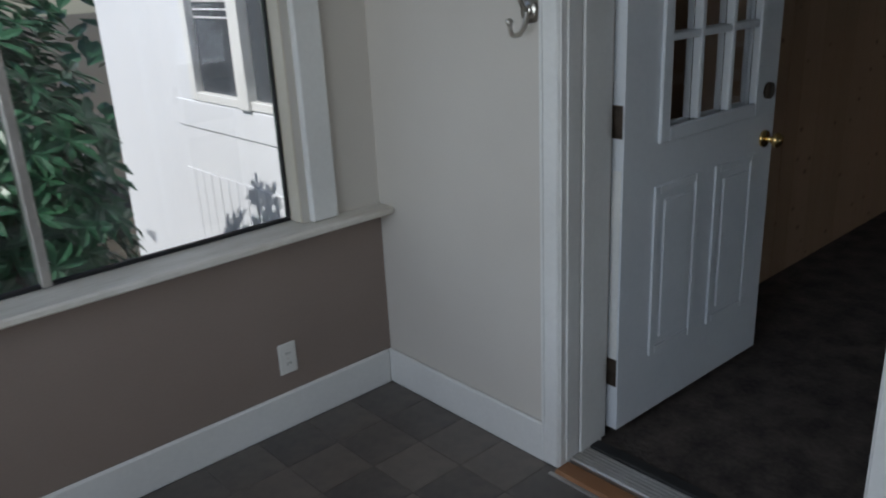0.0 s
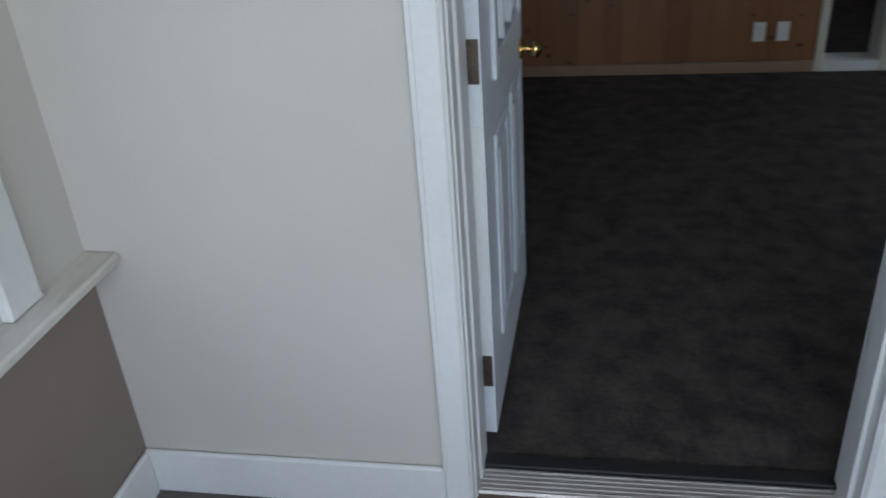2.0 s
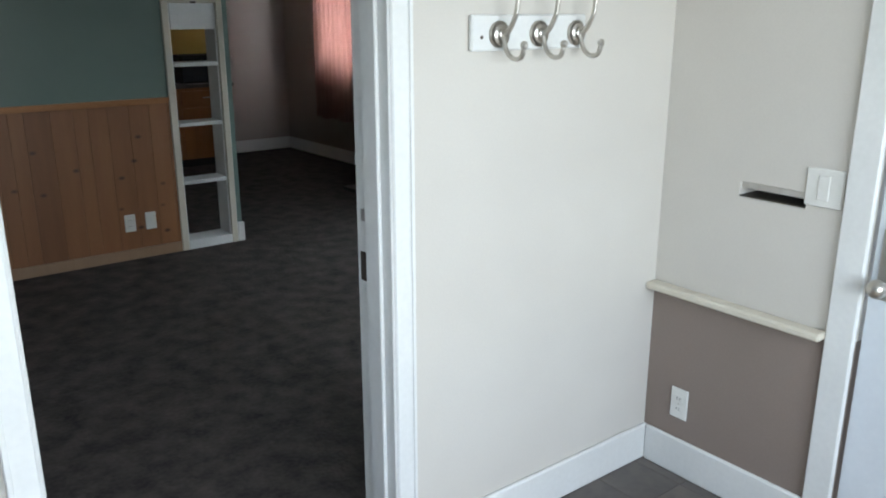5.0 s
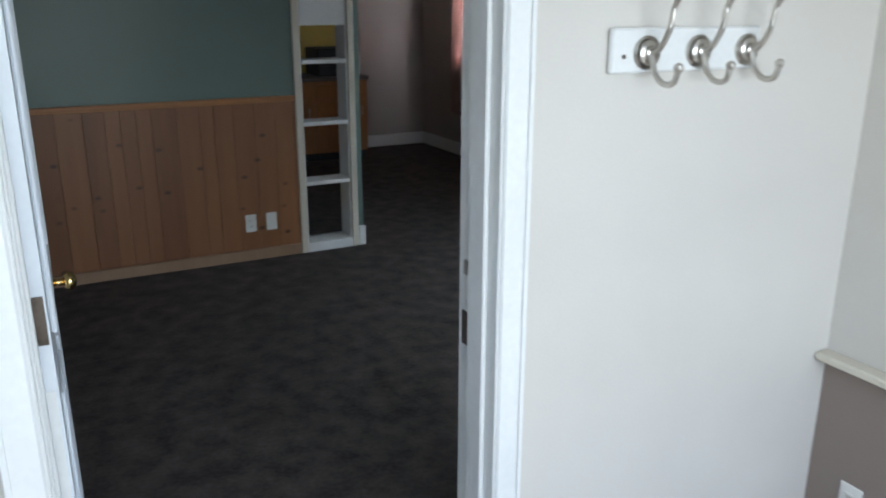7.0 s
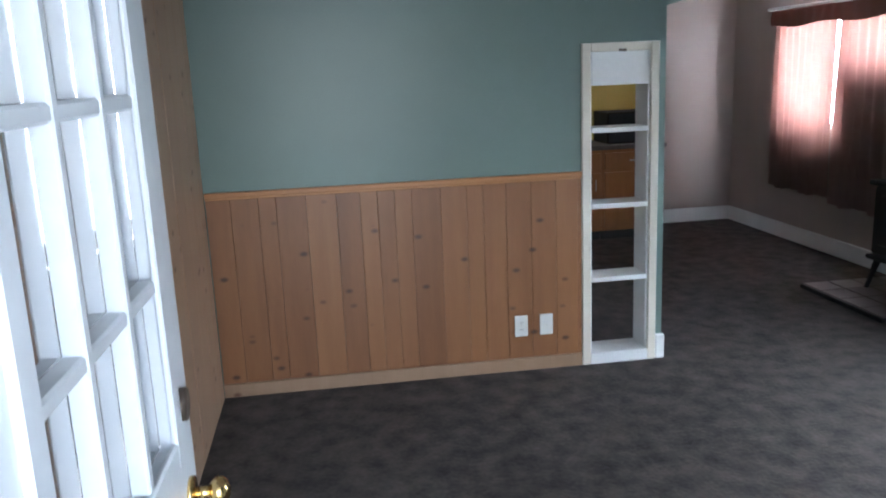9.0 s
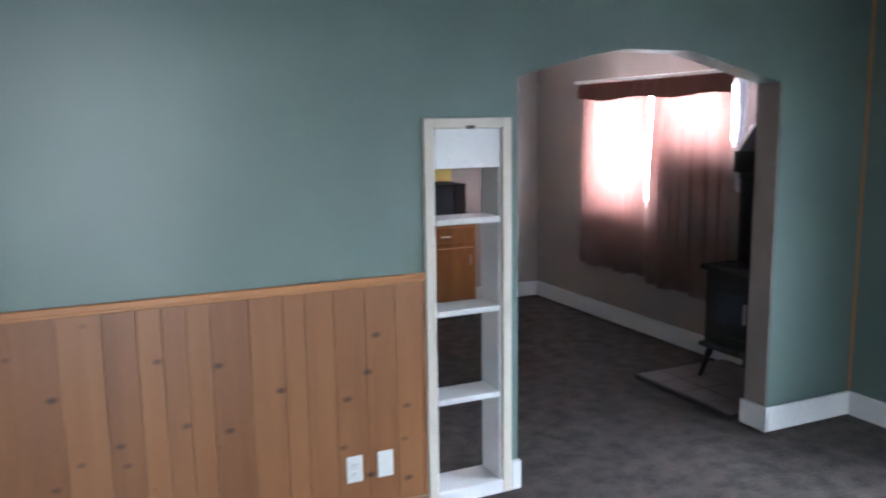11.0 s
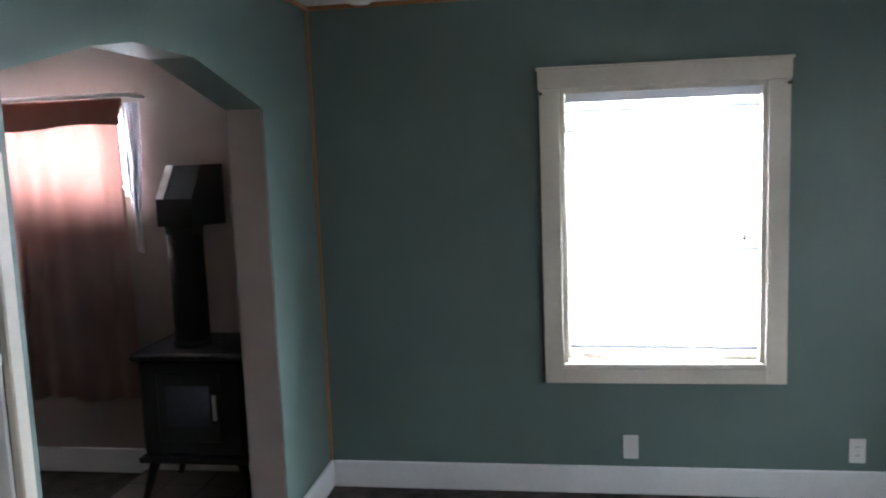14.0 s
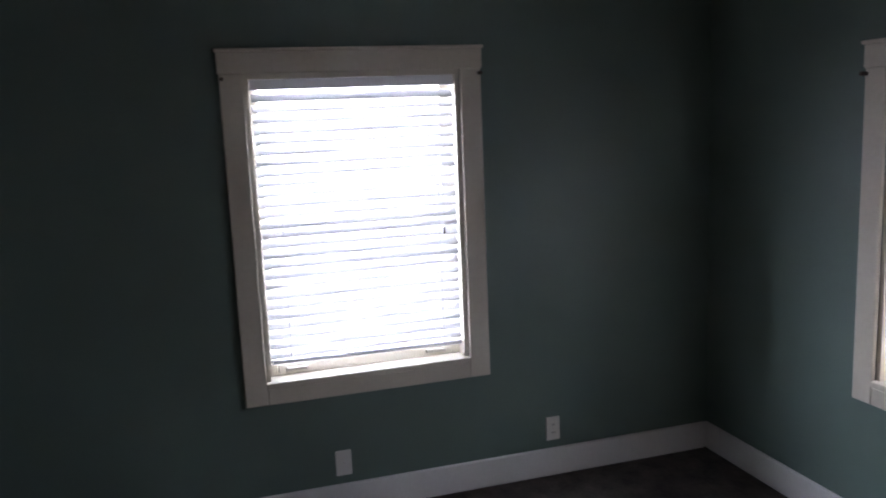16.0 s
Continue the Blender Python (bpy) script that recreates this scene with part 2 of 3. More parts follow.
# porch walls
DH = 2.06
setting("wall_porch_north", boxes([((PX0 - 0.12, 0, -0.1), (-0.02, 0.13, H)), ((0.93, 0, -0.1), (PX1 + 0.12, 0.13, H)), ((-0.02, 0, DH + 0.02), (0.93, 0.13, H))]), BEIGE, "plain light beige painted porch wall around the doorway", "wall")
setting("wall_porch_west", boxes([((PX0 - 0.12, PY, 0.72), (PX0, -2.45, H)), ((PX0 - 0.12, -0.335, 0.72), (PX0, 0, H)), ((PX0 - 0.12, -2.45, 2.15), (PX0, -0.335, H))]), BEIGE, "light beige painted wall around the porch window", "wall")
setting("wall_porch_west_lower", boxes([((PX0 - 0.12, PY, -0.72), (PX0, 0, 0.713))]), TAUPE, "dark taupe painted wall below the window sill", "wall")
setting("wall_porch_east", boxes([((PX1, -0.72, 0.7), (PX1 + 0.12, 0, 1.075)), ((PX1, -0.72, 1.125), (PX1 + 0.12, 0, H)), ((PX1, -0.30, 1.075), (PX1 + 0.12, 0, 1.125)), ((PX1, -0.72, 1.075), (PX1 + 0.12, -0.525, 1.125)), ((PX1, -1.66, 2.06), (PX1 + 0.12, -0.72, H)), ((PX1, PY, -0.7), (PX1 + 0.12, -1.66, H))]), BEIGE, "cream painted porch wall with a mail slot cut through", "wall")
setting("wall_porch_east_lower", boxes([((PX1, -0.72, -0.7), (PX1 + 0.12, 0, 0.7))]), TAUPE, "taupe painted wall below the ledge", "wall")
setting("wall_porch_south", boxes([((PX0 - 0.12, PY - 0.12, -0.7), (PX1 + 0.12, PY, 0.75)), ((PX0 - 0.12, PY - 0.12, 2.15), (PX1 + 0.12, PY, H)), ((PX0 - 0.12, PY - 0.12, 0.75), (-0.5, PY, 2.15)), ((1.75, PY - 0.12, 0.75), (PX1 + 0.12, PY, 2.15))]), BEIGE, "beige porch wall with a wide window opening", "wall")
setting("ceiling_porch", boxes([((PX0 - 0.12, PY - 0.12, H), (PX1 + 0.12, 0.13, H + 0.1))]), CEIL, "plain white porch ceiling", "ceiling")

# living room walls
setting("wall_south", boxes([((XW - 0.1, 0.13, -0.1), (-0.02, 0.24, H)), ((0.93, 0.13, -0.1), (1.4, YS, H)), ((1.4, 0.13, -0.1), (2.37, YS2, H)), ((-0.02, 0.13, DH + 0.02), (0.93, YS, H)), ((2.37, 0.13, -0.1), (3.27, YS2, 0.69)), ((2.37, 0.13, 1.88), (3.27, YS2, H)), ((3.27, 0.13, -0.1), (XE + 0.15, YS2, H))]), GREEN, "grey-green painted living room wall with a window", "wall")
setting("wall_south_outer", boxes([((PX1 + 0.12, 0.0, -0.7), (2.37, 0.13, H)), ((3.27, 0.0, -0.7), (XE + 0.15, 0.13, H)), ((2.37, 0, -0.7), (3.27, 0.13, 0.69)), ((2.37, 0, 1.88), (3.27, 0.13, H))]), SIDING, "white painted outer wall", "wall")
WY0, WY1, WZ0, WZ1 = 1.645, 2.565, 0.66, 1.97   # east window opening
setting("wall_east", boxes([((XE, YS2, -0.7), (XE + 0.15, WY0, H)), ((XE, WY1, -0.7), (XE + 0.15, YB, H)), ((XE, WY0, -0.7), (XE + 0.15, WY1, WZ0)), ((XE, WY0, WZ1), (XE + 0.15, WY1, H))]), GREEN, "grey-green painted wall around a window", "wall")
AX0, AX1 = 2.125, 3.69
arch = boxes([((AX1, YN, -0.1), (XE, YB, H)), ((XW - 0.1, YN, -0.1), (1.71, YB, H)), ((2.04, YN, -0.1), (AX0, YB, H)), ((1.71, YN, 1.705), (2.04, YB, H)), ((1.71, YN, -0.1), (2.04, YB, 0.06))])
joined(arch, prism([(AX0, H), (AX0, 1.925), (2.30, 1.97), (2.50, 2.022), (2.70, 2.056), (3.09, 2.054), (AX1, 1.908), (AX1, H)], "y", YN, YB))
setting("wall_north", arch, GREEN, "grey-green painted wall with a clipped archway and shelf opening", "wall")
setting("arch_lining", boxes([((AX1 - 0.006, YN + 0.004, F), (AX1 - 0.001, YB - 0.004, 1.915)), ((AX0 + 0.001, YN + 0.03, F), (AX0 + 0.006, YB - 0.004, 1.968))]), FARWALL, "beige painted lining of the archway jambs", "trim")
setting("ceiling_living", boxes([((XW - 0.1, 0.13, H), (XE + 0.15, YB, H + 0.1))]), CEIL, "textured white painted ceiling", "ceiling")

# far room
setting("wall_far_east", boxes([((FXE, YB, -0.7), (FXE + 0.14, 4.80, H)), ((FXE, 6.48, -0.7), (FXE + 0.14, FYN, H)), ((FXE, 4.80, 2.0), (FXE + 0.14, 6.48, H)), ((FXE, 4.80, -0.7), (FXE + 0.14, 5.62, 1.53)), ((FXE, 5.62, -0.7), (FXE + 0.14, 6.48, 1.04)), ((FXE, 5.58, 1.53), (FXE + 0.14, 5.64, 2.0))]), FARWALL, "mauve beige painted wall around a curtained window", "wall")
setting("wall_far_corner", boxes([((XE, YB - 0.14, -0.7), (FXE + 0.14, YB, H))]), FARWALL, "mauve beige return wall beside the archway", "wall")
setting("wall_far_north", boxes([((3.5, FYN, -0.7), (FXE + 0.14, FYN + 0.14, H))]), FARWALL, "mauve beige painted far wall", "wall")
setting("wall_far_kitchen", boxes([((-2.6, FYN, -0.7), (3.5, FYN + 0.14, H))]), YELLOW, "yellow painted kitchen wall", "wall")
setting("wall_far_west", boxes([((-2.74, YB, -0.7), (-2.6, FYN, H))]), YELLOW, "yellow painted kitchen side wall", "wall")
setting("wall_far_south", boxes([((-2.74, YB - 0.14, -0.7), (XW - 0.1, YB, H)), ((XW - 0.1, YB, F), (1.69, YB + 0.01, H)), ((2.06, YB, F), (AX0 - 0.01, YB + 0.01, H)), ((AX1 + 0.01, YB, F), (FXE, YB + 0.01, H))]), FARWALL, "mauve beige painted back of the dividing wall", "wall")
setting("ceiling_far", boxes([((-2.74, YB, H), (FXE + 0.14, FYN + 0.14, H + 0.1))]), CEIL, "white painted ceiling of the far room", "ceiling")


# baseboards
def baseboard(lo, hi, label="white painted wooden baseboard"):
    bm = box(lo, hi, 0.006)
    return setting("baseboard", bm, WHITE, label, "baseboard")


BB = 0.14
baseboard((PX0, -0.018, -0.004), (-0.0705, 0, BB))
baseboard((0.9755, -0.018, -0.004), (PX1, 0, BB))
baseboard((PX0, PY, -0.004), (PX0 + 0.018, -0.018, BB))
baseboard((PX1 - 0.018, -0.64, -0.004), (PX1, -0.018, BB))
baseboard((AX1 + 0.002, YN - 0.018, F), (XE, YN, F + BB))
baseboard((AX1 - 0.02, YN - 0.018, F), (AX1 + 0.0, YB + 0.02, F + BB))
baseboard((2.085, YN - 0.02, F), (AX0 + 0.012, YN + 0.14, F + BB), "short white baseboard block at the foot of the arch post")
baseboard((XE - 0.018, YS2 + 0.018, F), (XE, YN - 0.018, F + BB))
baseboard((1.4, YS2, F), (XE, YS2 + 0.018, F + BB))
baseboard((FXE - 0.018, YB + 0.01, F), (FXE, FYN - 0.018, F + BB))
baseboard((3.5, FYN - 0.018, F), (FXE, FYN, F + BB))

# thin pine lines at corners
setting("trim", boxes([((XW, YN - 0.015, H - 0.02), (XE - 0.015, YN, H - 0.001))]), PINETRIM, "thin pine strip under the ceiling", "trim")
setting("trim", boxes([((XE - 0.015, YS2, H - 0.02), (XE, YN, H - 0.001))]), PINETRIM, "thin pine strip under the ceiling", "trim")
setting("trim", boxes([((XE - 0.012, YN - 0.012, F + BB), (XE - 0.001, YN - 0.001, H - 0.02))]), PINETRIM, "thin pine strip in the room corner", "trim")


# ---- doorway and doors ----
def casing_side(x0, x1, sign):
    bm = box((x0, -0.020, 0), (x1, 0, DH + 0.075), 0.005)
    edge = x0 if sign < 0 else x1
    box((min(edge, edge - sign * 0.012), -0.025, BB + 0.004), (max(edge, edge - sign * 0.012), -0.0205, DH + 0.075), 0.002, bm)
    return bm


frame_door = thing("door_frame", (0.45, 0.1, 0), "white painted wooden door frame with narrow casing", "door frame", kind="structure")
part("casing", casing_side(-0.07, -0.005, -1), WHITE, frame_door)
part("casing", casing_side(0.91, 0.975, 1), WHITE, frame_door)
part("head_casing", box((-0.07, -0.021, DH + 0.01), (0.975, 0, DH + 0.085), 0.004), WHITE, frame_door)
part("jamb", boxes([((-0.02, -0.012, 0.0), (0.0, 0.225, DH)), ((0.0, 0.012, 0.02), (0.006, 0.07, DH)), ((0.0, 0.078, 0.02), (0.012, 0.19, DH))], 0.003), WHITE, frame_door)
part("jamb", boxes([((0.905, -0.012, 0.0), (0.925, YS, DH)), ((0.893, 0.03, 0.02), (0.905, 0.1, DH))], 0.003), WHITE, frame_door)
part("catch_hole", box((0.9015, 0.112, 1.09), (0.9045, 0.134, 1.125), 0.001), ALU, frame_door, "small bare metal deadbolt plate")
part("head_jamb", box((-0.02, -0.012, DH), (0.925, YS, DH + 0.02), 0.003), WHITE, frame_door)
part("strike_plate", box((0.9015, 0.108, 0.915), (0.9045, 0.140, 1.0), 0.001), BRONZE, frame_door, "tarnished metal strike plate")

sill = thing("threshold", (0.45, 0.05, 0), "worn metal and wood door threshold", "threshold", kind="structure")
part("wood_step", box((-0.003, -0.045, -0.05), (0.908, 0.03, 0.014), 0.008), THRESH, sill, "brown varnished wood step")
part("metal_plate", box((0.001, 0.0305, -0.05), (0.904, 0.125, 0.026), 0.006), ALU, sill, "worn ribbed aluminium plate")
for k in range(5):
    part("rib", box((0.013, 0.042 + k * 0.016, 0.0265), (0.892, 0.048 + k * 0.016, 0.0305), 0.001), ALU, sill)
part("seal", box((0.001, 0.1255, -0.05), (0.904, 0.175, 0.03), 0.004), RUBBER, sill, "black rubber seal")
part("edge_strip", box((-0.012, -0.06, -0.004), (0.922, -0.0455, 0.005), 0.001), ALU, sill)


def door_leaf(name, label):
    """A leaf 0.89 wide along +x from the hinge, 0.044 thick along -y, with nine lights above two panels."""
    d = thing(name, (0, 0, 0), label, "door")
    w, h, t = 0.89, 2.02, 0.044
    x0, x1, z0, z1 = 0.20, 0.75, 0.985, 1.86
    part("leaf", boxes([((0, -t, 0), (x0, 0, h)), ((x1, -t, 0), (w, 0, h)), ((x0, -t, 0), (x1, 0, z0)), ((x0, -t, z1), (x1, 0, h))]), DOORP, d)
    for face, s in ((0.0, 1), (-t, -1)):
        ya, yb = sorted((face, face + s * 0.012))
        part("glazing_frame", boxes([((x0 - 0.03, ya, z0 - 0.03), (x0 + 0.02, yb, z1 + 0.03)), ((x1 - 0.02, ya, z0 - 0.03), (x1 + 0.03, yb, z1 + 0.03)), ((x0 + 0.02, ya, z0 - 0.03), (x1 - 0.02, yb, z0 + 0.02)), ((x0 + 0.02, ya, z1 - 0.02), (x1 - 0.02, yb, z1 + 0.03))], 0.004), DOORP, d)
        ya, yb = sorted((face, face + s * 0.008))
        for px0, px1 in ((0.16, 0.42), (0.51, 0.77)):
            pz0, pz1 = 0.22, 0.82
            part("panel_moulding", boxes([((px0, ya, pz0), (px0 + 0.03, yb, pz1)), ((px1 - 0.03, ya, pz0), (px1, yb, pz1)), ((px0 + 0.03, ya, pz0), (px1 - 0.03, yb, pz0 + 0.03)), ((px0 + 0.03, ya, pz1 - 0.03), (px1 - 0.03, yb, pz1))], 0.006), DOORP, d)
            part("panel", box((px0 + 0.055, ya, pz0 + 0.055), (px1 - 0.055, yb - 0.001 if s > 0 else yb, pz1 - 0.055), 0.006), DOORP, d)
    gx, gz = (x1 - x0) / 3, (z1 - z0) / 3
    for k in (1, 2):
        part("muntin", box((x0 + gx * k - 0.012, -t - 0.008, z0 + 0.02), (x0 + gx * k + 0.012, 0.008, z1 - 0.02), 0.004), DOORP, d)
        part("muntin", box((x0 + 0.02, -t - 0.006, z0 + gz * k - 0.012), (x1 - 0.02, 0.006, z0 + gz * k + 0.012), 0.004), DOORP, d)
    for i in range(3):
        for k in range(3):
            p = part("pane", box((x0 + gx * i + 0.013, -t / 2 - 0.003, z0 + gz * k + 0.013), (x0 + gx * (i + 1) - 0.013, -t / 2 + 0.003, z0 + gz * (k + 1) - 0.013)), GLASS, d)
            p.visible_shadow = False
    for s, y in ((1, 0.0), (-1, -t)):
        knob = part("knob", rod((0.828, y, 0.86), (0.828, y + s * 0.008, 0.86), 0.032), BRASS, d, "polished brass knob", True)
        bm = rod((0.828, y + s * 0.006, 0.86), (0.828, y + s * 0.04, 0.86), 0.011)
        bmesh.ops.create_uvsphere(bm, u_segments=16, v_segments=10, radius=0.027, matrix=Matrix.Translation((0.828, y + s * 0.052, 0.86)) @ Matrix.Diagonal((1, 0.75, 1, 1)))
        part("grip", bm, BRASS, knob, "", True)
        part("deadbolt", rod((0.828, y, 1.035), (0.828, y + s * 0.012, 1.035), 0.03), BRONZE, d, "dark round deadbolt", True)
    part("edge_plate", box((-0.0025, -t + 0.006, 0.25), (-0.0005, -0.006, 0.9), 0.0005), WHITE, d, "chipped white paint on the hinge edge")
    for z in (0.163, 1.0, 1.78):
        hg = part("hinge", boxes([((-0.005, -0.04, z), (-0.0025, -0.002, z + 0.1)), ((-0.052, 0.001, z), (-0.004, 0.004, z + 0.1))], 0.0008), BRONZE, d, "tarnished metal hinge")
        part("knuckle", rod((-0.004, 0.007, z), (-0.004, 0.007, z + 0.1), 0.006, seg=8), BRONZE, hg)
    return d


leaf = door_leaf("door_1", "open white glazed entry door with nine small panes")
leaf.matrix_basis = pose(-0.008, 0.236, 0.05, 0, 0, 88.6)

# second, outer porch door, only its hinge edge is seen
out = thing("door_2", (PX1 + 0.03, -1.2, 0), "closed pale white outer porch door", "door")
part("leaf", box((PX1 + 0.02, -1.62, 0.02), (PX1 + 0.064, -0.735, 2.03), 0.003), DOORP, out)
part("lock_plate", box((PX1 + 0.012, -0.80, 0.85), (PX1 + 0.0195, -0.755, 1.06), 0.003), NICKEL, out, "brushed metal lock plate")
kb = part("knob", rod((PX1 + 0.012, -0.785, 0.9), (PX1 - 0.045, -0.785, 0.9), 0.012), NICKEL, out, "brushed metal knob", True)
bm = bmesh.new()
bmesh.ops.create_uvsphere(bm, u_segments=16, v_segments=10, radius=0.028, matrix=Matrix.Translation((PX1 - 0.05, -0.785, 0.9)))
part("grip", bm, NICKEL, kb, "", True)
ofr = thing("door_frame_2", (PX1, -0.68, 0), "white painted casing of the outer door", "door frame", kind="structure")
part("casing", box((PX1 - 0.02, -0.73, 0), (PX1, -0.645, 2.12), 0.004), WHITE, ofr)
part("casing", box((PX1 - 0.02, -1.735, 0), (PX1, -1.65, 2.12), 0.004), WHITE, ofr)
part("head_casing", box((PX1 - 0.02, -1.65, 2.04), (PX1, -0.73, 2.12), 0.004), WHITE, ofr)

# ---- porch window, sills and fittings ----
pw = thing("window_1", (PX0, -1.4, 0.72), "large fixed porch window with dark metal edge", "window", kind="structure")
part("casing", box((PX0, -0.31, 0.742), (PX0 + 0.03, -0.205, 2.2), 0.005), WHITE, pw)
part("reveal", box((PX0 - 0.1, -0.343, 0.742), (PX0 - 0.001, -0.3355, 2.148), 0.001), CREAM, pw)
part("head_casing", box((PX0, -2.5, 2.14), (PX0 + 0.03, -0.31, 2.24), 0.005), WHITE, pw)
part("window_frame", boxes([((PX0 - 0.085, -0.355, 0.755), (PX0 - 0.065, -0.344, 2.148)), ((PX0 - 0.085, -2.448, 0.741), (PX0 - 0.065, -0.344, 0.754))], 0.002), IRON, pw, "dark glazing edge")
part("mullion", box((PX0 - 0.095, -1.185, 0.745), (PX0 - 0.05, -1.155, 2.15), 0.004), ALU, pw, "weathered grey mullion")
for a, b in ((-2.45, -1.187), (-1.153, -0.356)):
    p = part("pane", box((PX0 - 0.078, a, 0.748), (PX0 - 0.073, b, 2.148)), GLASS, pw)
    p.visible_shadow = False
setting("window_sill", box((PX0 - 0.12, PY, 0.714), (PX0 + 0.09, -0.001, 0.74), 0.006), SILLP, "long worn white wooden window sill", "window sill")
setting("ledge", box((PX1 - 0.056, -0.645, 0.691), (PX1 + 0.0, -0.001, 0.716), 0.006), CREAM, "narrow cream painted wooden ledge", "ledge")


def socket(at, facing, kind="outlet"):
    """A cover plate that faces along one of the axes."""
    o = thing("wall_outlet" if kind == "outlet" else "cover_plate", at, "white duplex outlet cover on the wall" if kind == "outlet" else "blank white cover plate on the wall", "outlet")
    m = {"x": Matrix.Rotation(radians(90), 4, "Z"), "-x": Matrix.Rotation(radians(-90), 4, "Z"), "y": Matrix.Rotation(radians(180), 4, "Z"), "-y": Matrix.Identity(4)}[facing]
    ORIGIN[o] = Vector((0, 0, 0))
    part("plate", box((-0.036, -0.007, -0.059), (0.036, 0, 0.059), 0.004), PLASTIC, o)
    if kind == "outlet":
        for z in (-0.02, 0.02):
            f = part("receptacle", box((-0.017, -0.010, z - 0.014), (0.017, -0.0072, z + 0.014), 0.004), PLASTIC, o)
            for x in (-0.006, 0.006):
                part("slot", box((x - 0.0012, -0.0106, z - 0.004), (x + 0.0012, -0.0101, z + 0.006)), RUBBER, f)
    part("screw", rod((0, -0.0072, 0), (0, -0.0088, 0), 0.003, seg=8), NICKEL, o)
    o.matrix_basis = Matrix.Translation(at) @ m
    return o


socket((PX0, -0.464, 0.268), "x")
socket((PX1, -0.15, 0.276), "-x")
socket((1.32, YN - 0.0165, 0.277), "-y")
socket((1.459, YN - 0.0165, 0.277), "-y", "plate")
socket((XE, 2.257, 0.256), "-x", "plate")
socket((XE, 1.232, 0.256), "-x")

sw = thing("light_switch", (PX1, -0.575, 1.14), "white light switch plate by the outer door", "light switch")
part("plate", box((PX1 - 0.008, -0.635, 1.09), (PX1, -0.52, 1.205), 0.004), PLASTIC, sw)
part("rocker", box((PX1 - 0.012, -0.595, 1.11), (PX1 - 0.0082, -0.56, 1.185), 0.003), PLASTIC, sw)

slot = thing("mail_slot", (PX1, -0.405, 1.08), "narrow mail slot with torn paint round it", "mail slot")
part("lining", boxes([((PX1 + 0.001, -0.52, 1.077), (PX1 + 0.11, -0.29, 1.080)), ((PX1 + 0.1, -0.52, 1.082), (PX1 + 0.11, -0.29, 1.123))]), BLACKSLOT, slot)
part("flap", box((PX1 + 0.012, -0.518, 1.102), (PX1 + 0.018, -0.292, 1.123), 0.002), ALU, slot)


def j_hook(parent, x, z, y):
    """Domed rosette with a long upper prong and a short curled lower one, each ending in a small ball."""
    bm = rod((x, y, z), (x, y - 0.006, z), 0.036, seg=28)
    rod((x, y - 0.006, z), (x, y - 0.014, z), 0.031, 0.024, 28, bm)
    rod((x, y - 0.014, z), (x, y - 0.020, z), 0.016, 0.012, 20, bm)
    h = part("hook", bm, NICKEL, parent, "brushed nickel hook", True)

    def arm(points):
        smooth = []
        for i in range(len(points) - 1):
            p0, p1, p2, p3 = (Vector(points[min(max(i + k, 0), len(points) - 1)]) for k in (-1, 0, 1, 2))
            for q in range(4):
                u = q / 4
                smooth.append(0.5 * (2 * p1 + (p2 - p0) * u + (2 * p0 - 5 * p1 + 4 * p2 - p3) * u * u + (3 * p1 - 3 * p2 + p3 - p0) * u ** 3))
        smooth.append(Vector(points[-1]))
        bm = tube(smooth, 0.007, 12)
        bmesh.ops.create_icosphere(bm, subdivisions=2, radius=0.011, matrix=Matrix.Translation(points[-1]))
        return bm
    up = [(x, y - 0.016, z), (x + 0.002, y - 0.040, z + 0.012), (x + 0.006, y - 0.062, z + 0.055), (x + 0.008, y - 0.068, z + 0.095), (x + 0.009, y - 0.086, z + 0.128)]
    dn = [(x, y - 0.016, z), (x + 0.001, y - 0.030, z - 0.040), (x + 0.003, y - 0.056, z - 0.062), (x + 0.005, y - 0.086, z - 0.058), (x + 0.006, y - 0.096, z - 0.026)]
    part("upper_prong", arm(up), NICKEL, h)
    part("lower_prong", arm(dn), NICKEL, h)


rack = thing("coat_rack", (1.4, 0, 1.58), "white board coat rack with three nickel hooks", "coat rack")
part("board", box((1.172, -0.018, 1.543), (1.615, 0, 1.640), 0.005), WHITE, rack)
for x in (1.267, 1.418, 1.57):
    j_hook(rack, x, 1.587, -0.018)
for x in (1.205, 1.60):
    part("screw", rod((x, -0.0182, 1.58), (x, -0.0205, 1.58), 0.005, seg=10), BRONZE, rack)
lone = thing("wall_hook", (-0.116, 0, 1.438), "single brushed nickel coat hook on the porch wall", "coat hook")
j_hook(lone, -0.116, 1.438, 0.0)

# ---- north wall: shelf opening ----
shelf = thing("niche_shelf", (1.875, YN, F), "white painted see-through shelf set in the wall", "shelf")
part("side_casing", box((1.665, YN - 0.022, F), (1.712, YN, 1.75), 0.004), CREAM, shelf)
part("side_casing", box((2.038, YN - 0.022, F), (2.083, YN, 1.75), 0.004), CREAM, shelf)
part("head_casing", box((1.712, YN - 0.022, 1.705), (2.038, YN, 1.75), 0.004), CREAM, shelf)
part("side_lining", box((1.7105, YN, 0.06), (1.722, YB + 0.012, 1.705), 0.002), WHITE, shelf)
part("side_lining", box((2.028, YN, 0.06), (2.0395, YB + 0.012, 1.705), 0.002), WHITE, shelf)
part("bottom_board", box((1.712, YN - 0.022, F), (2.038, YB + 0.012, 0.085), 0.004), WHITE, shelf)
part("top_panel", box((1.722, YN - 0.006, 1.535), (2.028, YN + 0.012, 1.704), 0.002), WHITE, shelf, "white panel closing the top")
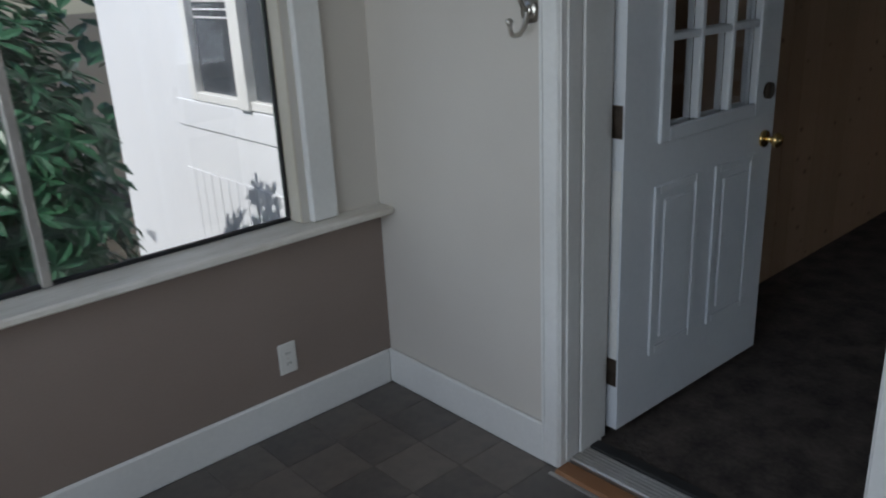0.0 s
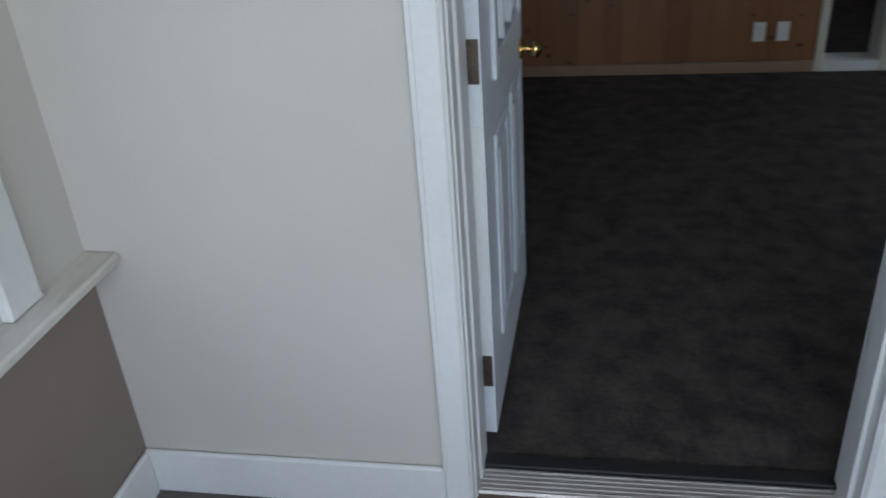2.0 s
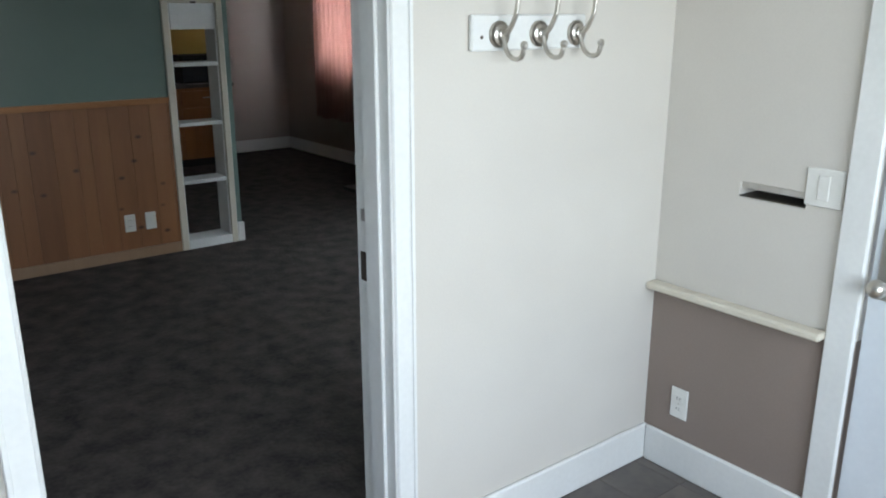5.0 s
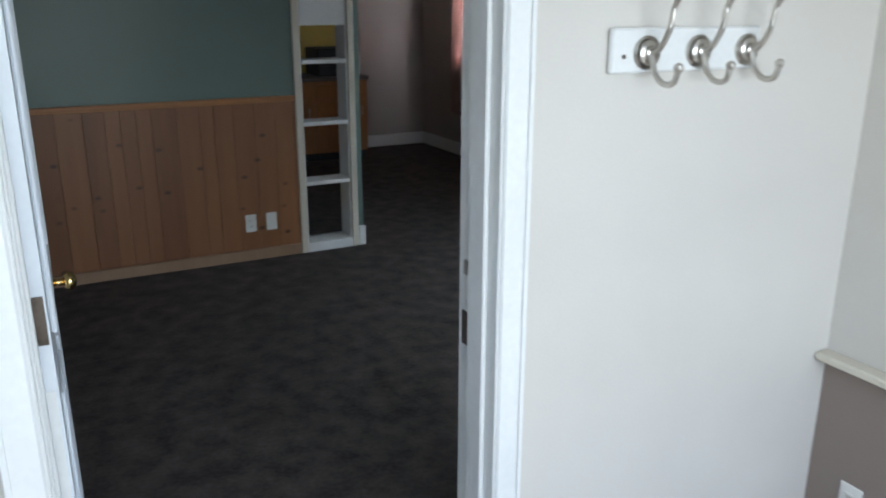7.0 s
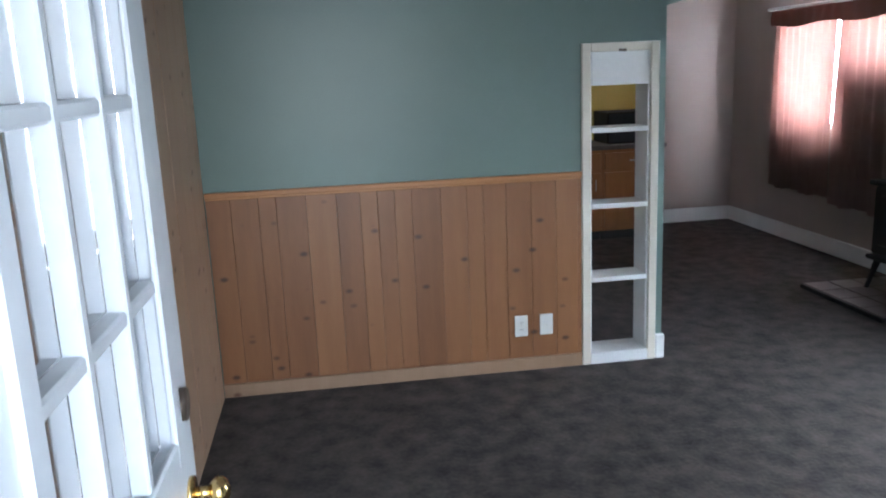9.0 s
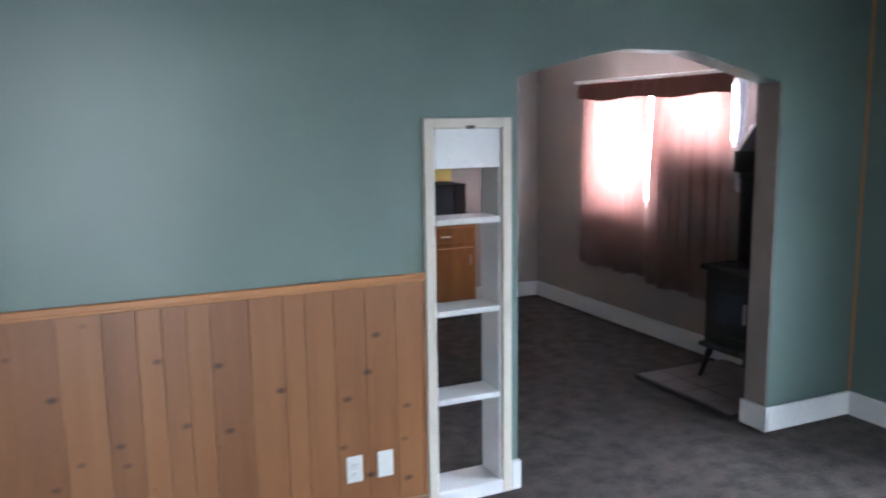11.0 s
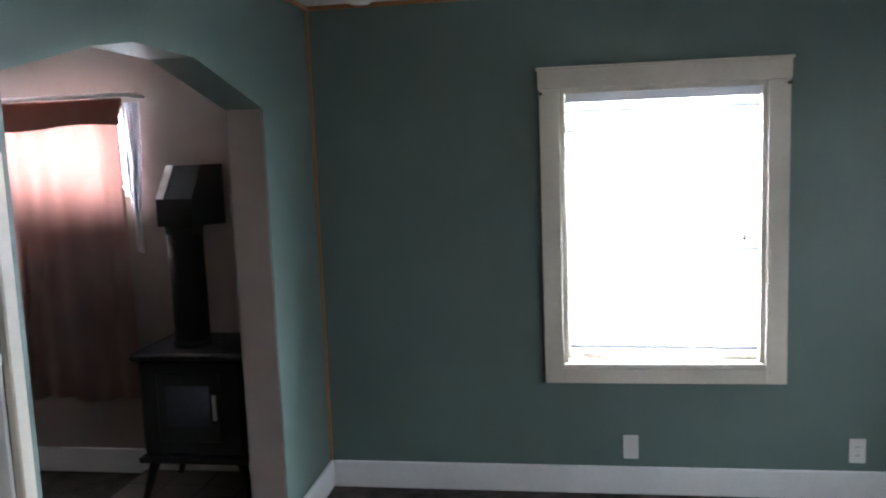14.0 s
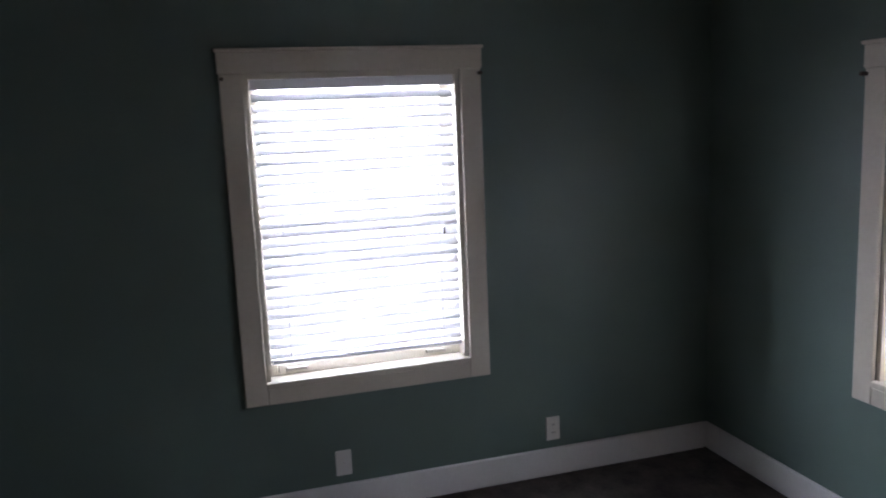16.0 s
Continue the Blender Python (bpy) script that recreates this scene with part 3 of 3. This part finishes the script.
part("latch", box((1.86, YN - 0.028, 1.703), (1.90, YN - 0.0225, 1.717), 0.001), BRONZE, shelf, "small tarnished catch")
for z in (0.508, 0.911, 1.314):
    part("shelf_board", box((1.722, YN - 0.012, z - 0.022), (2.028, YB, z + 0.004), 0.003), WHITE, shelf)

# smoke detector
SDX, SDY = 4.12, 3.44
sd = thing("smoke_detector", (SDX, SDY, H), "round white smoke detector on the ceiling", "smoke detector")
part("base", rod((SDX, SDY, H), (SDX, SDY, H - 0.018), 0.068, seg=28), PLASTIC, sd, "", True)
part("cover", rod((SDX, SDY, H - 0.018), (SDX, SDY, H - 0.04), 0.060, 0.045, seg=28), PLASTIC, sd, "", True)


# ---- living room windows ----
def sash_window(name, label, w, h, mirrored=1):
    """Local: x across, y towards the room is -y, opening w by h from z=0; wall face at y=0."""
    o = thing(name, (0, 0, 0), label, "window", kind="structure")
    c = 0.095
    part("casing", box((-w / 2 - c, -0.022, -0.085), (-w / 2, 0, h), 0.004), CREAM, o)
    part("casing", box((w / 2, -0.022, -0.085), (w / 2 + c, 0, h), 0.004), CREAM, o)
    part("head_casing", boxes([((-w / 2 - c - 0.005, -0.026, h), (w / 2 + c + 0.005, 0, h + 0.085)), ((-w / 2 - c - 0.012, -0.036, h + 0.085), (w / 2 + c + 0.012, 0, h + 0.1))], 0.004), CREAM, o)
    part("bottom_casing", box((-w / 2, -0.022, -0.085), (w / 2, 0, -0.012), 0.004), CREAM, o)
    part("window_sill", box((-w / 2, -0.028, -0.012), (w / 2, 0.1, 0.012), 0.004), CREAM, o)
    part("reveal", boxes([((-w / 2, 0.0, 0.012), (-w / 2 + 0.02, 0.14, h)), ((w / 2 - 0.02, 0, 0.012), (w / 2, 0.14, h)), ((-w / 2 + 0.02, 0, h - 0.02), (w / 2 - 0.02, 0.14, h))]), CREAM, o)
    for z0, z1, y in ((0.012, h / 2 + 0.02, 0.075), (h / 2 - 0.02, h - 0.02, 0.105)):
        fr = part("sash", boxes([((-w / 2 + 0.02, y, z0), (-w / 2 + 0.06, y + 0.03, z1)), ((w / 2 - 0.06, y, z0), (w / 2 - 0.02, y + 0.03, z1)), ((-w / 2 + 0.06, y, z0), (w / 2 - 0.06, y + 0.03, z0 + 0.05)), ((-w / 2 + 0.06, y, z1 - 0.04), (w / 2 - 0.06, y + 0.03, z1))], 0.003), CREAM, o)
        p = part("pane", box((-w / 2 + 0.061, y + 0.012, z0 + 0.051), (w / 2 - 0.061, y + 0.017, z1 - 0.041)), GLASS, fr)
        p.visible_shadow = False
    for x in (-w / 2 + 0.14, w / 2 - 0.14):
        part("sash_lift", boxes([((x - 0.045, 0.066, 0.03), (x + 0.045, 0.0748, 0.036)), ((x - 0.045, 0.05, 0.036), (x - 0.037, 0.0748, 0.046)), ((x + 0.037, 0.05, 0.036), (x + 0.045, 0.0748, 0.046)), ((x - 0.045, 0.048, 0.04), (x + 0.045, 0.054, 0.05))], 0.001), NICKEL, o, "small metal sash lift")
    for x in (-w / 2 - 0.085, w / 2 + 0.085):
        part("rod_bracket", rod((x, -0.022, h - 0.02), (x, -0.05, h - 0.02), 0.008, seg=8), BRONZE, o, "small curtain rod bracket")
    return o


def blind(label, w, h):
    """Horizontal slats, tilted, with a head rail and a bottom rail; local like the window, hung in the opening."""
    b = thing("window_blind", (0, 0, 0), label, "blind")
    part("head_rail", box((-w / 2, 0.005, h - 0.065), (w / 2, 0.05, h - 0.022), 0.004), BLIND, b)
    low, step = 0.125, 0.0435
    n = int((h - 0.075 - low) / step) + 1
    slat = None
    for i in range(n):
        z = low + i * step
        if slat is None:
            bm = bmesh.new()
            pts = [(-0.018, -0.018), (-0.006, -0.004), (0.006, 0.007), (0.018, 0.015)]
            one = prism(pts + [(u, v + 0.0022) for u, v in reversed(pts)], "x", -w / 2 + 0.003, w / 2 - 0.003)
            bm = joined(bm, one)
            slat = part("slat", bm, BLIND, b)
            slat.location = (0, 0.028, z)
        else:
            s = slat.copy()
            scene.collection.objects.link(s)
            s.location, s.rotation_euler = (0, 0.028, z), (random.uniform(-0.05, 0.05), random.uniform(-0.003, 0.003), 0)
    r = part("bottom_rail", box((-w / 2 + 0.003, 0.012, 0.075), (w / 2 - 0.003, 0.046, 0.096), 0.005), BLIND, b)
    r.rotation_euler = (0, 0.012, 0)
    for x in (-w / 2 + 0.09, w / 2 - 0.09):
        part("ladder_cord", boxes([((x - 0.001, 0.0, 0.09), (x + 0.001, 0.002, h - 0.06)), ((x - 0.001, 0.052, 0.09), (x + 0.001, 0.054, h - 0.06))]), BLIND, b)
    cord = part("pull_cord", box((w / 2 - 0.07, -0.004, h * 0.48), (w / 2 - 0.068, -0.002, h - 0.06)), BLIND, b)
    part("tassel", rod((w / 2 - 0.069, -0.003, h * 0.45), (w / 2 - 0.069, -0.003, h * 0.48), 0.006, 0.003, seg=8), BRONZE, cord)
    return b


EW = Matrix.Translation((XE, (WY0 + WY1) / 2, WZ0)) @ Matrix.Rotation(radians(-90), 4, "Z")
win = sash_window("window_2", "double-hung window with cream painted casing", WY1 - WY0, WZ1 - WZ0)
win.matrix_basis = EW
bl = blind("lowered white slatted blind glowing with daylight", WY1 - WY0 - 0.05, WZ1 - WZ0)
bl.matrix_basis = EW
SWM = Matrix.Translation((2.82, YS2, 0.69)) @ Matrix.Rotation(radians(180), 4, "Z")
win2 = sash_window("window_3", "double-hung window with cream painted casing on the green wall", 0.9, 1.19)
win2.matrix_basis = SWM
bl2 = blind("lowered white slatted blind in the side window", 0.85, 1.19)
bl2.matrix_basis = SWM


# ---- far room: curtains, stove, hearth ----
def curtain(name, label, y0, y1, z0, z1, x, material, waves, depth, flare=0.0):
    bm = bmesh.new()
    cols, rows = 90, 14
    grid = []
    for i in range(cols + 1):
        u = i / cols
        col = []
        for k in range(rows + 1):
            v = k / rows
            y = y0 + (y1 - y0) * u + flare * (1 - v) * (u - 0.5)
            fold = math.sin(u * waves * 2 * math.pi + 0.8 * math.sin(u * 9)) * depth * (0.6 + 0.5 * (1 - v))
            col.append(bm.verts.new((x + fold, y + 0.01 * math.sin(v * 5 + u * 12), z0 + (z1 - z0) * v + 0.012 * math.sin(u * 14) * (1 - v))))
        grid.append(col)
    for i in range(cols):
        for k in range(rows):
            bm.faces.new((grid[i][k], grid[i + 1][k], grid[i + 1][k + 1], grid[i][k + 1]))
    o = part(name, bm, material, None, "", True)
    sol = o.modifiers.new("thickness", "SOLIDIFY")
    sol.thickness = 0.002
    return tagged(o, label, "curtain")


CX = FXE - 0.09
curtain("curtain", "brown curtain hanging closed, sunlit from behind", 5.655, 6.54, 0.50, 1.98, CX, CURTAIN, 9, 0.018)
curtain("curtain", "brown curtain hanging closed, mostly in shade", 4.79, 5.61, 0.46, 1.98, CX, CURTAIN, 7, 0.018, 0.08)
curtain("curtain", "thin white sheer curtain gathered at the side", 4.68, 4.765, 1.25, 2.01, CX + 0.02, SHEER, 3, 0.012, -0.06)
curtain("valance", "dark reddish brown valance along the rod", 4.745, 6.56, 1.895, 2.03, CX - 0.03, CURTAINTOP, 14, 0.006)
cr = thing("curtain_rod", (CX - 0.045, 5.6, 2.04), "white metal curtain rod on brackets", "curtain rod")
part("rod", rod((CX - 0.045, 4.66, 2.045), (CX - 0.045, 6.58, 2.045), 0.012), WHITE, cr, "", True)
for y in (4.68, 5.62, 6.56):
    part("bracket", box((CX - 0.045, y - 0.008, 2.03), (FXE, y + 0.008, 2.045), 0.002), WHITE, cr)
fw = thing("window_4", (FXE, 5.6, 1.5), "white framed window behind the curtains", "window", kind="structure")
for y0, y1, z0 in ((5.64, 6.48, 1.04), (4.80, 5.58, 1.53)):
    part("window_frame", boxes([((FXE + 0.05, y0, z0), (FXE + 0.09, y0 + 0.04, 2.0)), ((FXE + 0.05, y1 - 0.04, z0), (FXE + 0.09, y1, 2.0)), ((FXE + 0.05, y0 + 0.04, z0), (FXE + 0.09, y1 - 0.04, z0 + 0.04)), ((FXE + 0.05, y0 + 0.04, 1.96), (FXE + 0.09, y1 - 0.04, 2.0))], 0.003), WHITE, fw)
    p = part("pane", box((FXE + 0.068, y0 + 0.041, z0 + 0.041), (FXE + 0.073, y1 - 0.041, 1.959)), GLASS, fw)
    p.visible_shadow = False

hp = thing("hearth_pad", (4.1, 4.45, F), "grey tiled hearth pad with a black edge", "hearth")
part("base", box((3.63, 3.96, F), (4.405, 4.83, F + 0.03), 0.004), IRON, hp, "black pad edge")
for i in range(4):
    for k in range(4):
        x, y = 3.645 + i * 0.187, 3.972 + k * 0.212
        part("tile", box((x, y, F + 0.03), (x + 0.181, y + 0.206, F + 0.038), 0.003), STONE, hp)

SX0, SX1, SY0, SY1 = 3.97, 4.38, 4.06, 4.58
st = thing("wood_stove", (4.08, 4.44, F + 0.038), "black cast iron wood stove on short legs", "stove")
part("firebox", box((SX0, SY0, 0.3), (SX1, SY1, 0.775), 0.02), IRON, st)
part("top_plate", box((SX0 - 0.025, SY0 - 0.025, 0.776), (SX1 + 0.025, SY1 + 0.025, 0.81), 0.01), IRON, st)
part("ash_lip", box((SX0 - 0.02, SY0 - 0.02, 0.27), (SX1 + 0.02, SY1 + 0.02, 0.299), 0.008), IRON, st)
dr = part("door", box((SX0 - 0.022, SY0 + 0.1, 0.38), (SX0 - 0.001, SY1 - 0.1, 0.72), 0.01), IRON, st)
part("glass", box((SX0 - 0.026, SY0 + 0.15, 0.46), (SX0 - 0.0225, SY1 - 0.15, 0.66), 0.002), DARK, dr, "sooty stove glass")
part("handle", rod((SX0 - 0.045, SY0 + 0.12, 0.5), (SX0 - 0.045, SY0 + 0.12, 0.62), 0.01), NICKEL, dr, "metal handle")
for x in (SX0 + 0.04, SX1 - 0.04):
    for y in (SY0 + 0.04, SY1 - 0.04):
        part("leg", rod((x - (0.03 if x < 4.15 else -0.02), y + (0.06 if y > 4.3 else -0.05), F + 0.038), (x, y, 0.272), 0.014, 0.026, seg=8), IRON, st)
PXC, PYC = 4.15, 4.37
fp = part("flue_pipe", rod((PXC, PYC, 0.81), (PXC, PYC, 1.40), 0.084, seg=28), IRON, st, "matt black flue pipe", True)
part("pipe_collar", rod((PXC, PYC, 0.811), (PXC, PYC, 0.84), 0.095, seg=28), IRON, fp, "", True)
part("pipe_collar", rod((PXC, PYC, 1.36), (PXC, PYC, 1.41), 0.09, seg=28), IRON, fp, "", True)
part("damper_box", prism([(PXC - 0.09, 1.40), (FXE - 0.005, 1.38), (FXE - 0.005, 1.685), (PXC + 0.035, 1.685), (PXC - 0.09, 1.53)], "y", PYC - 0.09, PYC + 0.09), IRON, st, "black steel flue elbow with a sloped face")
# pale strip laid on the black slope as its highlight
part("slope_highlight", prism([(PXC - 0.094, 1.533), (PXC + 0.031, 1.688), (PXC + 0.035, 1.685), (PXC - 0.09, 1.53)], "y", PYC + 0.05, PYC + 0.088), ALU, st, "pale strip standing in for the highlight on the slope")

# ---- kitchen beyond, seen through the shelf ----
def base_cabinet(x, label):
    c = thing("base_cabinet", (x + 0.3, 7, F), label, "cabinet", "kitchen cabinets")
    part("body", box((x, 6.82, F + 0.09), (x + 0.598, FYN - 0.001, 0.87), 0.003), OAK, c)
    part("toe_kick", box((x + 0.01, 6.88, F), (x + 0.588, FYN - 0.01, F + 0.09)), RUBBER, c)
    d = part("door", box((x + 0.02, 6.8, 0.15), (x + 0.578, 6.819, 0.66), 0.004), OAK, c)
    part("handle", rod((x + 0.53, 6.785, 0.5), (x + 0.53, 6.785, 0.6), 0.006, seg=8), NICKEL, d)
    d = part("drawer", box((x + 0.02, 6.8, 0.69), (x + 0.578, 6.819, 0.84), 0.004), OAK, c)
    part("handle", rod((x + 0.25, 6.785, 0.765), (x + 0.35, 6.785, 0.765), 0.006, seg=8), NICKEL, d)
    return c


for x in (1.65, 2.25, 2.85):
    base_cabinet(x, "orange-brown wooden kitchen base cabinet against the wall")
wt = tagged(part("worktop", box((1.65, 6.78, 0.871), (3.46, FYN - 0.001, 0.91), 0.006), STONE), "grey-brown kitchen worktop on the cabinets", "worktop")
mo = thing("microwave", (3.15, 7.1, 0.91), "black microwave oven on the worktop", "microwave")
part("body", box((2.93, 6.9, 0.911), (3.4, 7.3, 1.2), 0.008), IRON, mo)
part("door", box((2.94, 6.888, 0.925), (3.27, 6.899, 1.185), 0.004), DARK, mo, "dark glass door")
part("control_panel", box((3.28, 6.89, 0.925), (3.39, 6.899, 1.185), 0.003), RUBBER, mo)

# ---- outdoors, seen through the porch window ----
hw = thing("house_wing", (-2.4, 0.3, -0.7), "white painted side of the house with board skirting", "house")
part("wall", boxes([((-4.0, 0.2, -0.7), (-2.985, 0.36, 3.2)), ((-2.985, 0.2, 0.53), (-2.77, 0.36, 3.2)), ((-2.77, 0.2, 0.53), (-1.7, 0.36, 0.93)), ((-2.77, 0.2, 2.1), (-1.7, 0.36, 3.2)), ((-1.7, 0.2, 0.53), (-1.0, 0.36, 3.2)), ((-4.0, 0.36, -0.7), (-3.84, 4, 3.2))]), SIDING, hw)
part("sill_board", box((-2.98, 0.192, 0.775), (-1.55, 0.199, 0.925), 0.006), SIDING, hw)
part("skirt_back", box((-2.984, 0.215, -0.7), (-1.01, 0.3, 0.529)), SIDING, hw)
for i in range(20):
    x = -2.98 + i * 0.0985
    part("skirt_board", box((x, 0.195, -0.7), (x + 0.092, 0.2148, 0.527), 0.003), SIDING, hw)
wd = part("window", boxes([((-2.77, 0.19, 0.93), (-2.71, 0.26, 2.1)), ((-2.22, 0.17, 0.93), (-2.12, 0.26, 2.1)), ((-1.75, 0.19, 0.93), (-1.7, 0.26, 2.1)), ((-2.71, 0.19, 0.93), (-2.22, 0.26, 0.975)), ((-2.12, 0.19, 0.93), (-1.75, 0.26, 0.975))], 0.004), WHITE, hw)
# opaque panes; the unlit room's darkness is put into their colour
part("pane", box((-2.71, 0.235, 0.975), (-2.22, 0.242, 2.1)), DARK, wd, "opaque reflecting pane coloured as the unlit room behind")
part("pane", box((-2.12, 0.225, 0.975), (-1.75, 0.232, 2.1)), DARK, wd, "opaque reflecting pane coloured as the unlit room behind")
for i in range(14):
    part("blind_slat", box((-2.70, 0.226, 1.36 + i * 0.04), (-2.24, 0.234, 1.368 + i * 0.04)), BLIND, wd)


def leaf_faces(bm, c, d, n, length, width):
    side = d.cross(n).normalized() * width / 2
    d = d.normalized() * length
    drop = n.normalized() * length * 0.12
    p = [c, c + d * 0.3 + side * 0.8, c + d * 0.65 + side, c + d - drop, c + d * 0.65 - side, c + d * 0.3 - side * 0.8]
    mid1, mid2 = bm.verts.new(c + d * 0.3 - drop * 0.5), bm.verts.new(c + d * 0.65 - drop * 0.6)
    v = [bm.verts.new(q) for q in p]
    for f in ((v[0], v[1], mid1), (v[1], v[2], mid2, mid1), (v[2], v[3], mid2), (v[3], v[4], mid2), (v[4], v[5], mid1, mid2), (v[5], v[0], mid1)):
        bm.faces.new(f)


def shrub(name, base, rx, ry, h, whorls, label, seed):
    rng = random.Random(seed)
    s = thing(name, base, label, "shrub")
    trunk = bmesh.new()
    crown = bmesh.new()
    b = Vector(base)
    tips = []
    for i in range(9):
        a = i * 2.4
        top = b + Vector((math.cos(a) * rx * 0.6, math.sin(a) * ry * 0.6, h * rng.uniform(0.5, 0.85)))
        rod(b + Vector((math.cos(a) * 0.06, math.sin(a) * 0.06, 0)), top, 0.022, 0.008, 6, trunk)
    for i in range(whorls):
        while True:
            q = Vector((rng.uniform(-1, 1), rng.uniform(-1, 1), rng.uniform(-1, 1)))
            if 0.45 < q.length < 1 + 0.12 * math.sin(q.x * 7 + q.z * 9):
                break
        c = b + Vector((q.x * rx, q.y * ry, h * 0.54 + q.z * h * 0.5))
        out_d = (Vector((q.x, q.y, q.z * 0.6 + 0.5))).normalized()
        u = out_d.orthogonal().normalized()
        w = out_d.cross(u)
        k = rng.randint(6, 8)
        for j in range(k):
            a = j * 2 * math.pi / k + rng.uniform(-0.25, 0.25)
            d = (u * math.cos(a) + w * math.sin(a) + out_d * rng.uniform(-0.1, 0.45)).normalized()
            leaf_faces(crown, c, d, out_d, rng.uniform(0.085, 0.14), rng.uniform(0.032, 0.046))
    part("stems", trunk, BARK, s)
    part("crown", crown, LEAF, s, "glossy dark green leaf whorls")
    return s


shrub("rhododendron", (-2.06, -1.08, -0.7), 0.66, 0.5, 2.4, 900, "tall rhododendron bush with glossy dark green leaves", 3)
shrub("rhododendron", (-3.6, -2.2, -0.7), 1.0, 1.0, 2.7, 650, "tall rhododendron bush with glossy dark green leaves", 5)
shrub("low_shrub", (-2.25, -0.05, -0.32), 0.14, 0.10, 0.42, 12, "small broad-leaved shrub by the house wall", 8)


def fern(base, size, seed):
    rng = random.Random(seed)
    bm = bmesh.new()
    b = Vector(base)
    for i in range(11):
        a = i * 2 * math.pi / 11 + rng.uniform(-0.2, 0.2)
        hd = Vector((math.cos(a), math.sin(a), 0))
        for k in range(16):
            s = k / 16
            c = b + hd * size * s + Vector((0, 0, size * (2.2 * s - 1.5 * s * s)))
            for sg in (-1, 1):
                d = Vector((-hd.y, hd.x, 0)) * sg + hd * 0.35
                leaf_faces(bm, c, d, Vector((0, 0, 1)), size * 0.22 * (1 - s) + 0.01, 0.02)
    o = part("fern", bm, FERN)
    return tagged(o, "green sword fern with arching fronds", "fern")


fern((-1.52, -0.98, -0.32), 0.55, 1)
fern((-1.62, -0.42, -0.32), 0.5, 2)
tagged(part("planting_bed", box((-4.4, -3.2, -0.71), (-1.01, 0.19, -0.3), 0.05), SOIL), "raised bed of dark soil", "soil", kind="structure")
setting("house_roof", boxes([((-3.7, 0.13, 3.2), (5.2, 8.2, 3.3)), ((PX0 - 0.4, PY - 0.5, H + 0.1), (PX1 + 0.4, 0.13, H + 0.25))]), SIDING, "plain roof over the house", "roof")
hedge = random.Random(9)
bm = bmesh.new()
for i in range(2600):
    c = Vector((-7.5 + hedge.uniform(-0.8, 0.8), hedge.uniform(-9, 5), -0.7 + hedge.random() ** 0.8 * 4.6))
    leaf_faces(bm, c, Vector((hedge.uniform(0, 1), hedge.uniform(-1, 1), hedge.uniform(-0.6, 0.4))), Vector((0.5, 0, 1)), hedge.uniform(0.25, 0.4), hedge.uniform(0.12, 0.2))
tagged(part("far_hedge", bm, LEAF), "tall dark green hedge beyond the garden", "hedge", kind="stuff")

# ---- boards and tiles ----
panel = thing("wainscot", ((XW + 1.66) / 2, YN, F), "varnished knotty pine board wainscot", "wainscot", kind="structure")
rng = random.Random(4)
x = XW + 0.002
while x < 1.66:
    w = min(rng.choice((0.088, 0.12, 0.135, 0.15)), 1.662 - x)
    part("board", box((x, YN - 0.016, F + 0.075), (x + w - 0.0008, YN, 1.06), 0.0015), PINE, panel)
    x += w
part("base_rail", box((XW, YN - 0.021, F), (1.663, YN, F + 0.073), 0.004), PINE2, panel, "paler pine base rail")
part("cap_rail", boxes([((XW, YN - 0.028, 1.075), (1.663, YN, 1.098)), ((XW, YN - 0.02, 1.06), (1.663, YN, 1.075))], 0.003), PINETRIM, panel)

setting("wall_west", boxes([((XW - 0.14, 0.13, -0.1), (XW - 0.018, YN, H))]), FARWALL, "plain wall behind the pine boards", "wall")
pw2 = thing("pine_wall", (XW, 2.0, F), "full-height pale knotty pine board wall", "wall panelling", kind="structure")
y = 0.242
while y < YN - 0.03:
    w = min(rng.choice((0.14, 0.19, 0.22)), YN - 0.029 - y)
    part("board", box((XW - 0.018, y, F), (XW - rng.uniform(0, 0.0015), y + w - 0.002, H - 0.002), 0.0015), PINE2, pw2)
    y += w

n = 0.205
tiles = {}
for i in range(15):
    for k in range(13):
        x0, y0 = PX0 + 0.018 + i * n, -0.019 - (k + 1) * n
        x1, y1 = min(x0 + n - 0.0012, PX1 - 0.019), max(y0 + 0.0012, PY + 0.001)
        y0b = y0 + n
        if x1 - x0 < 0.02 or y0b - y1 < 0.02:
            continue
        key = (round(x1 - x0, 3), round(y0b - y1, 3))
        if key not in tiles:
            t = part("tile", box((0, -key[1], -0.004), (key[0], 0, 0.0), 0.0015), TILE, porch_floor)
            tiles[key] = t
        else:
            t = tiles[key].copy()
            scene.collection.objects.link(t)
        t.location = (x0, y0b, 0)
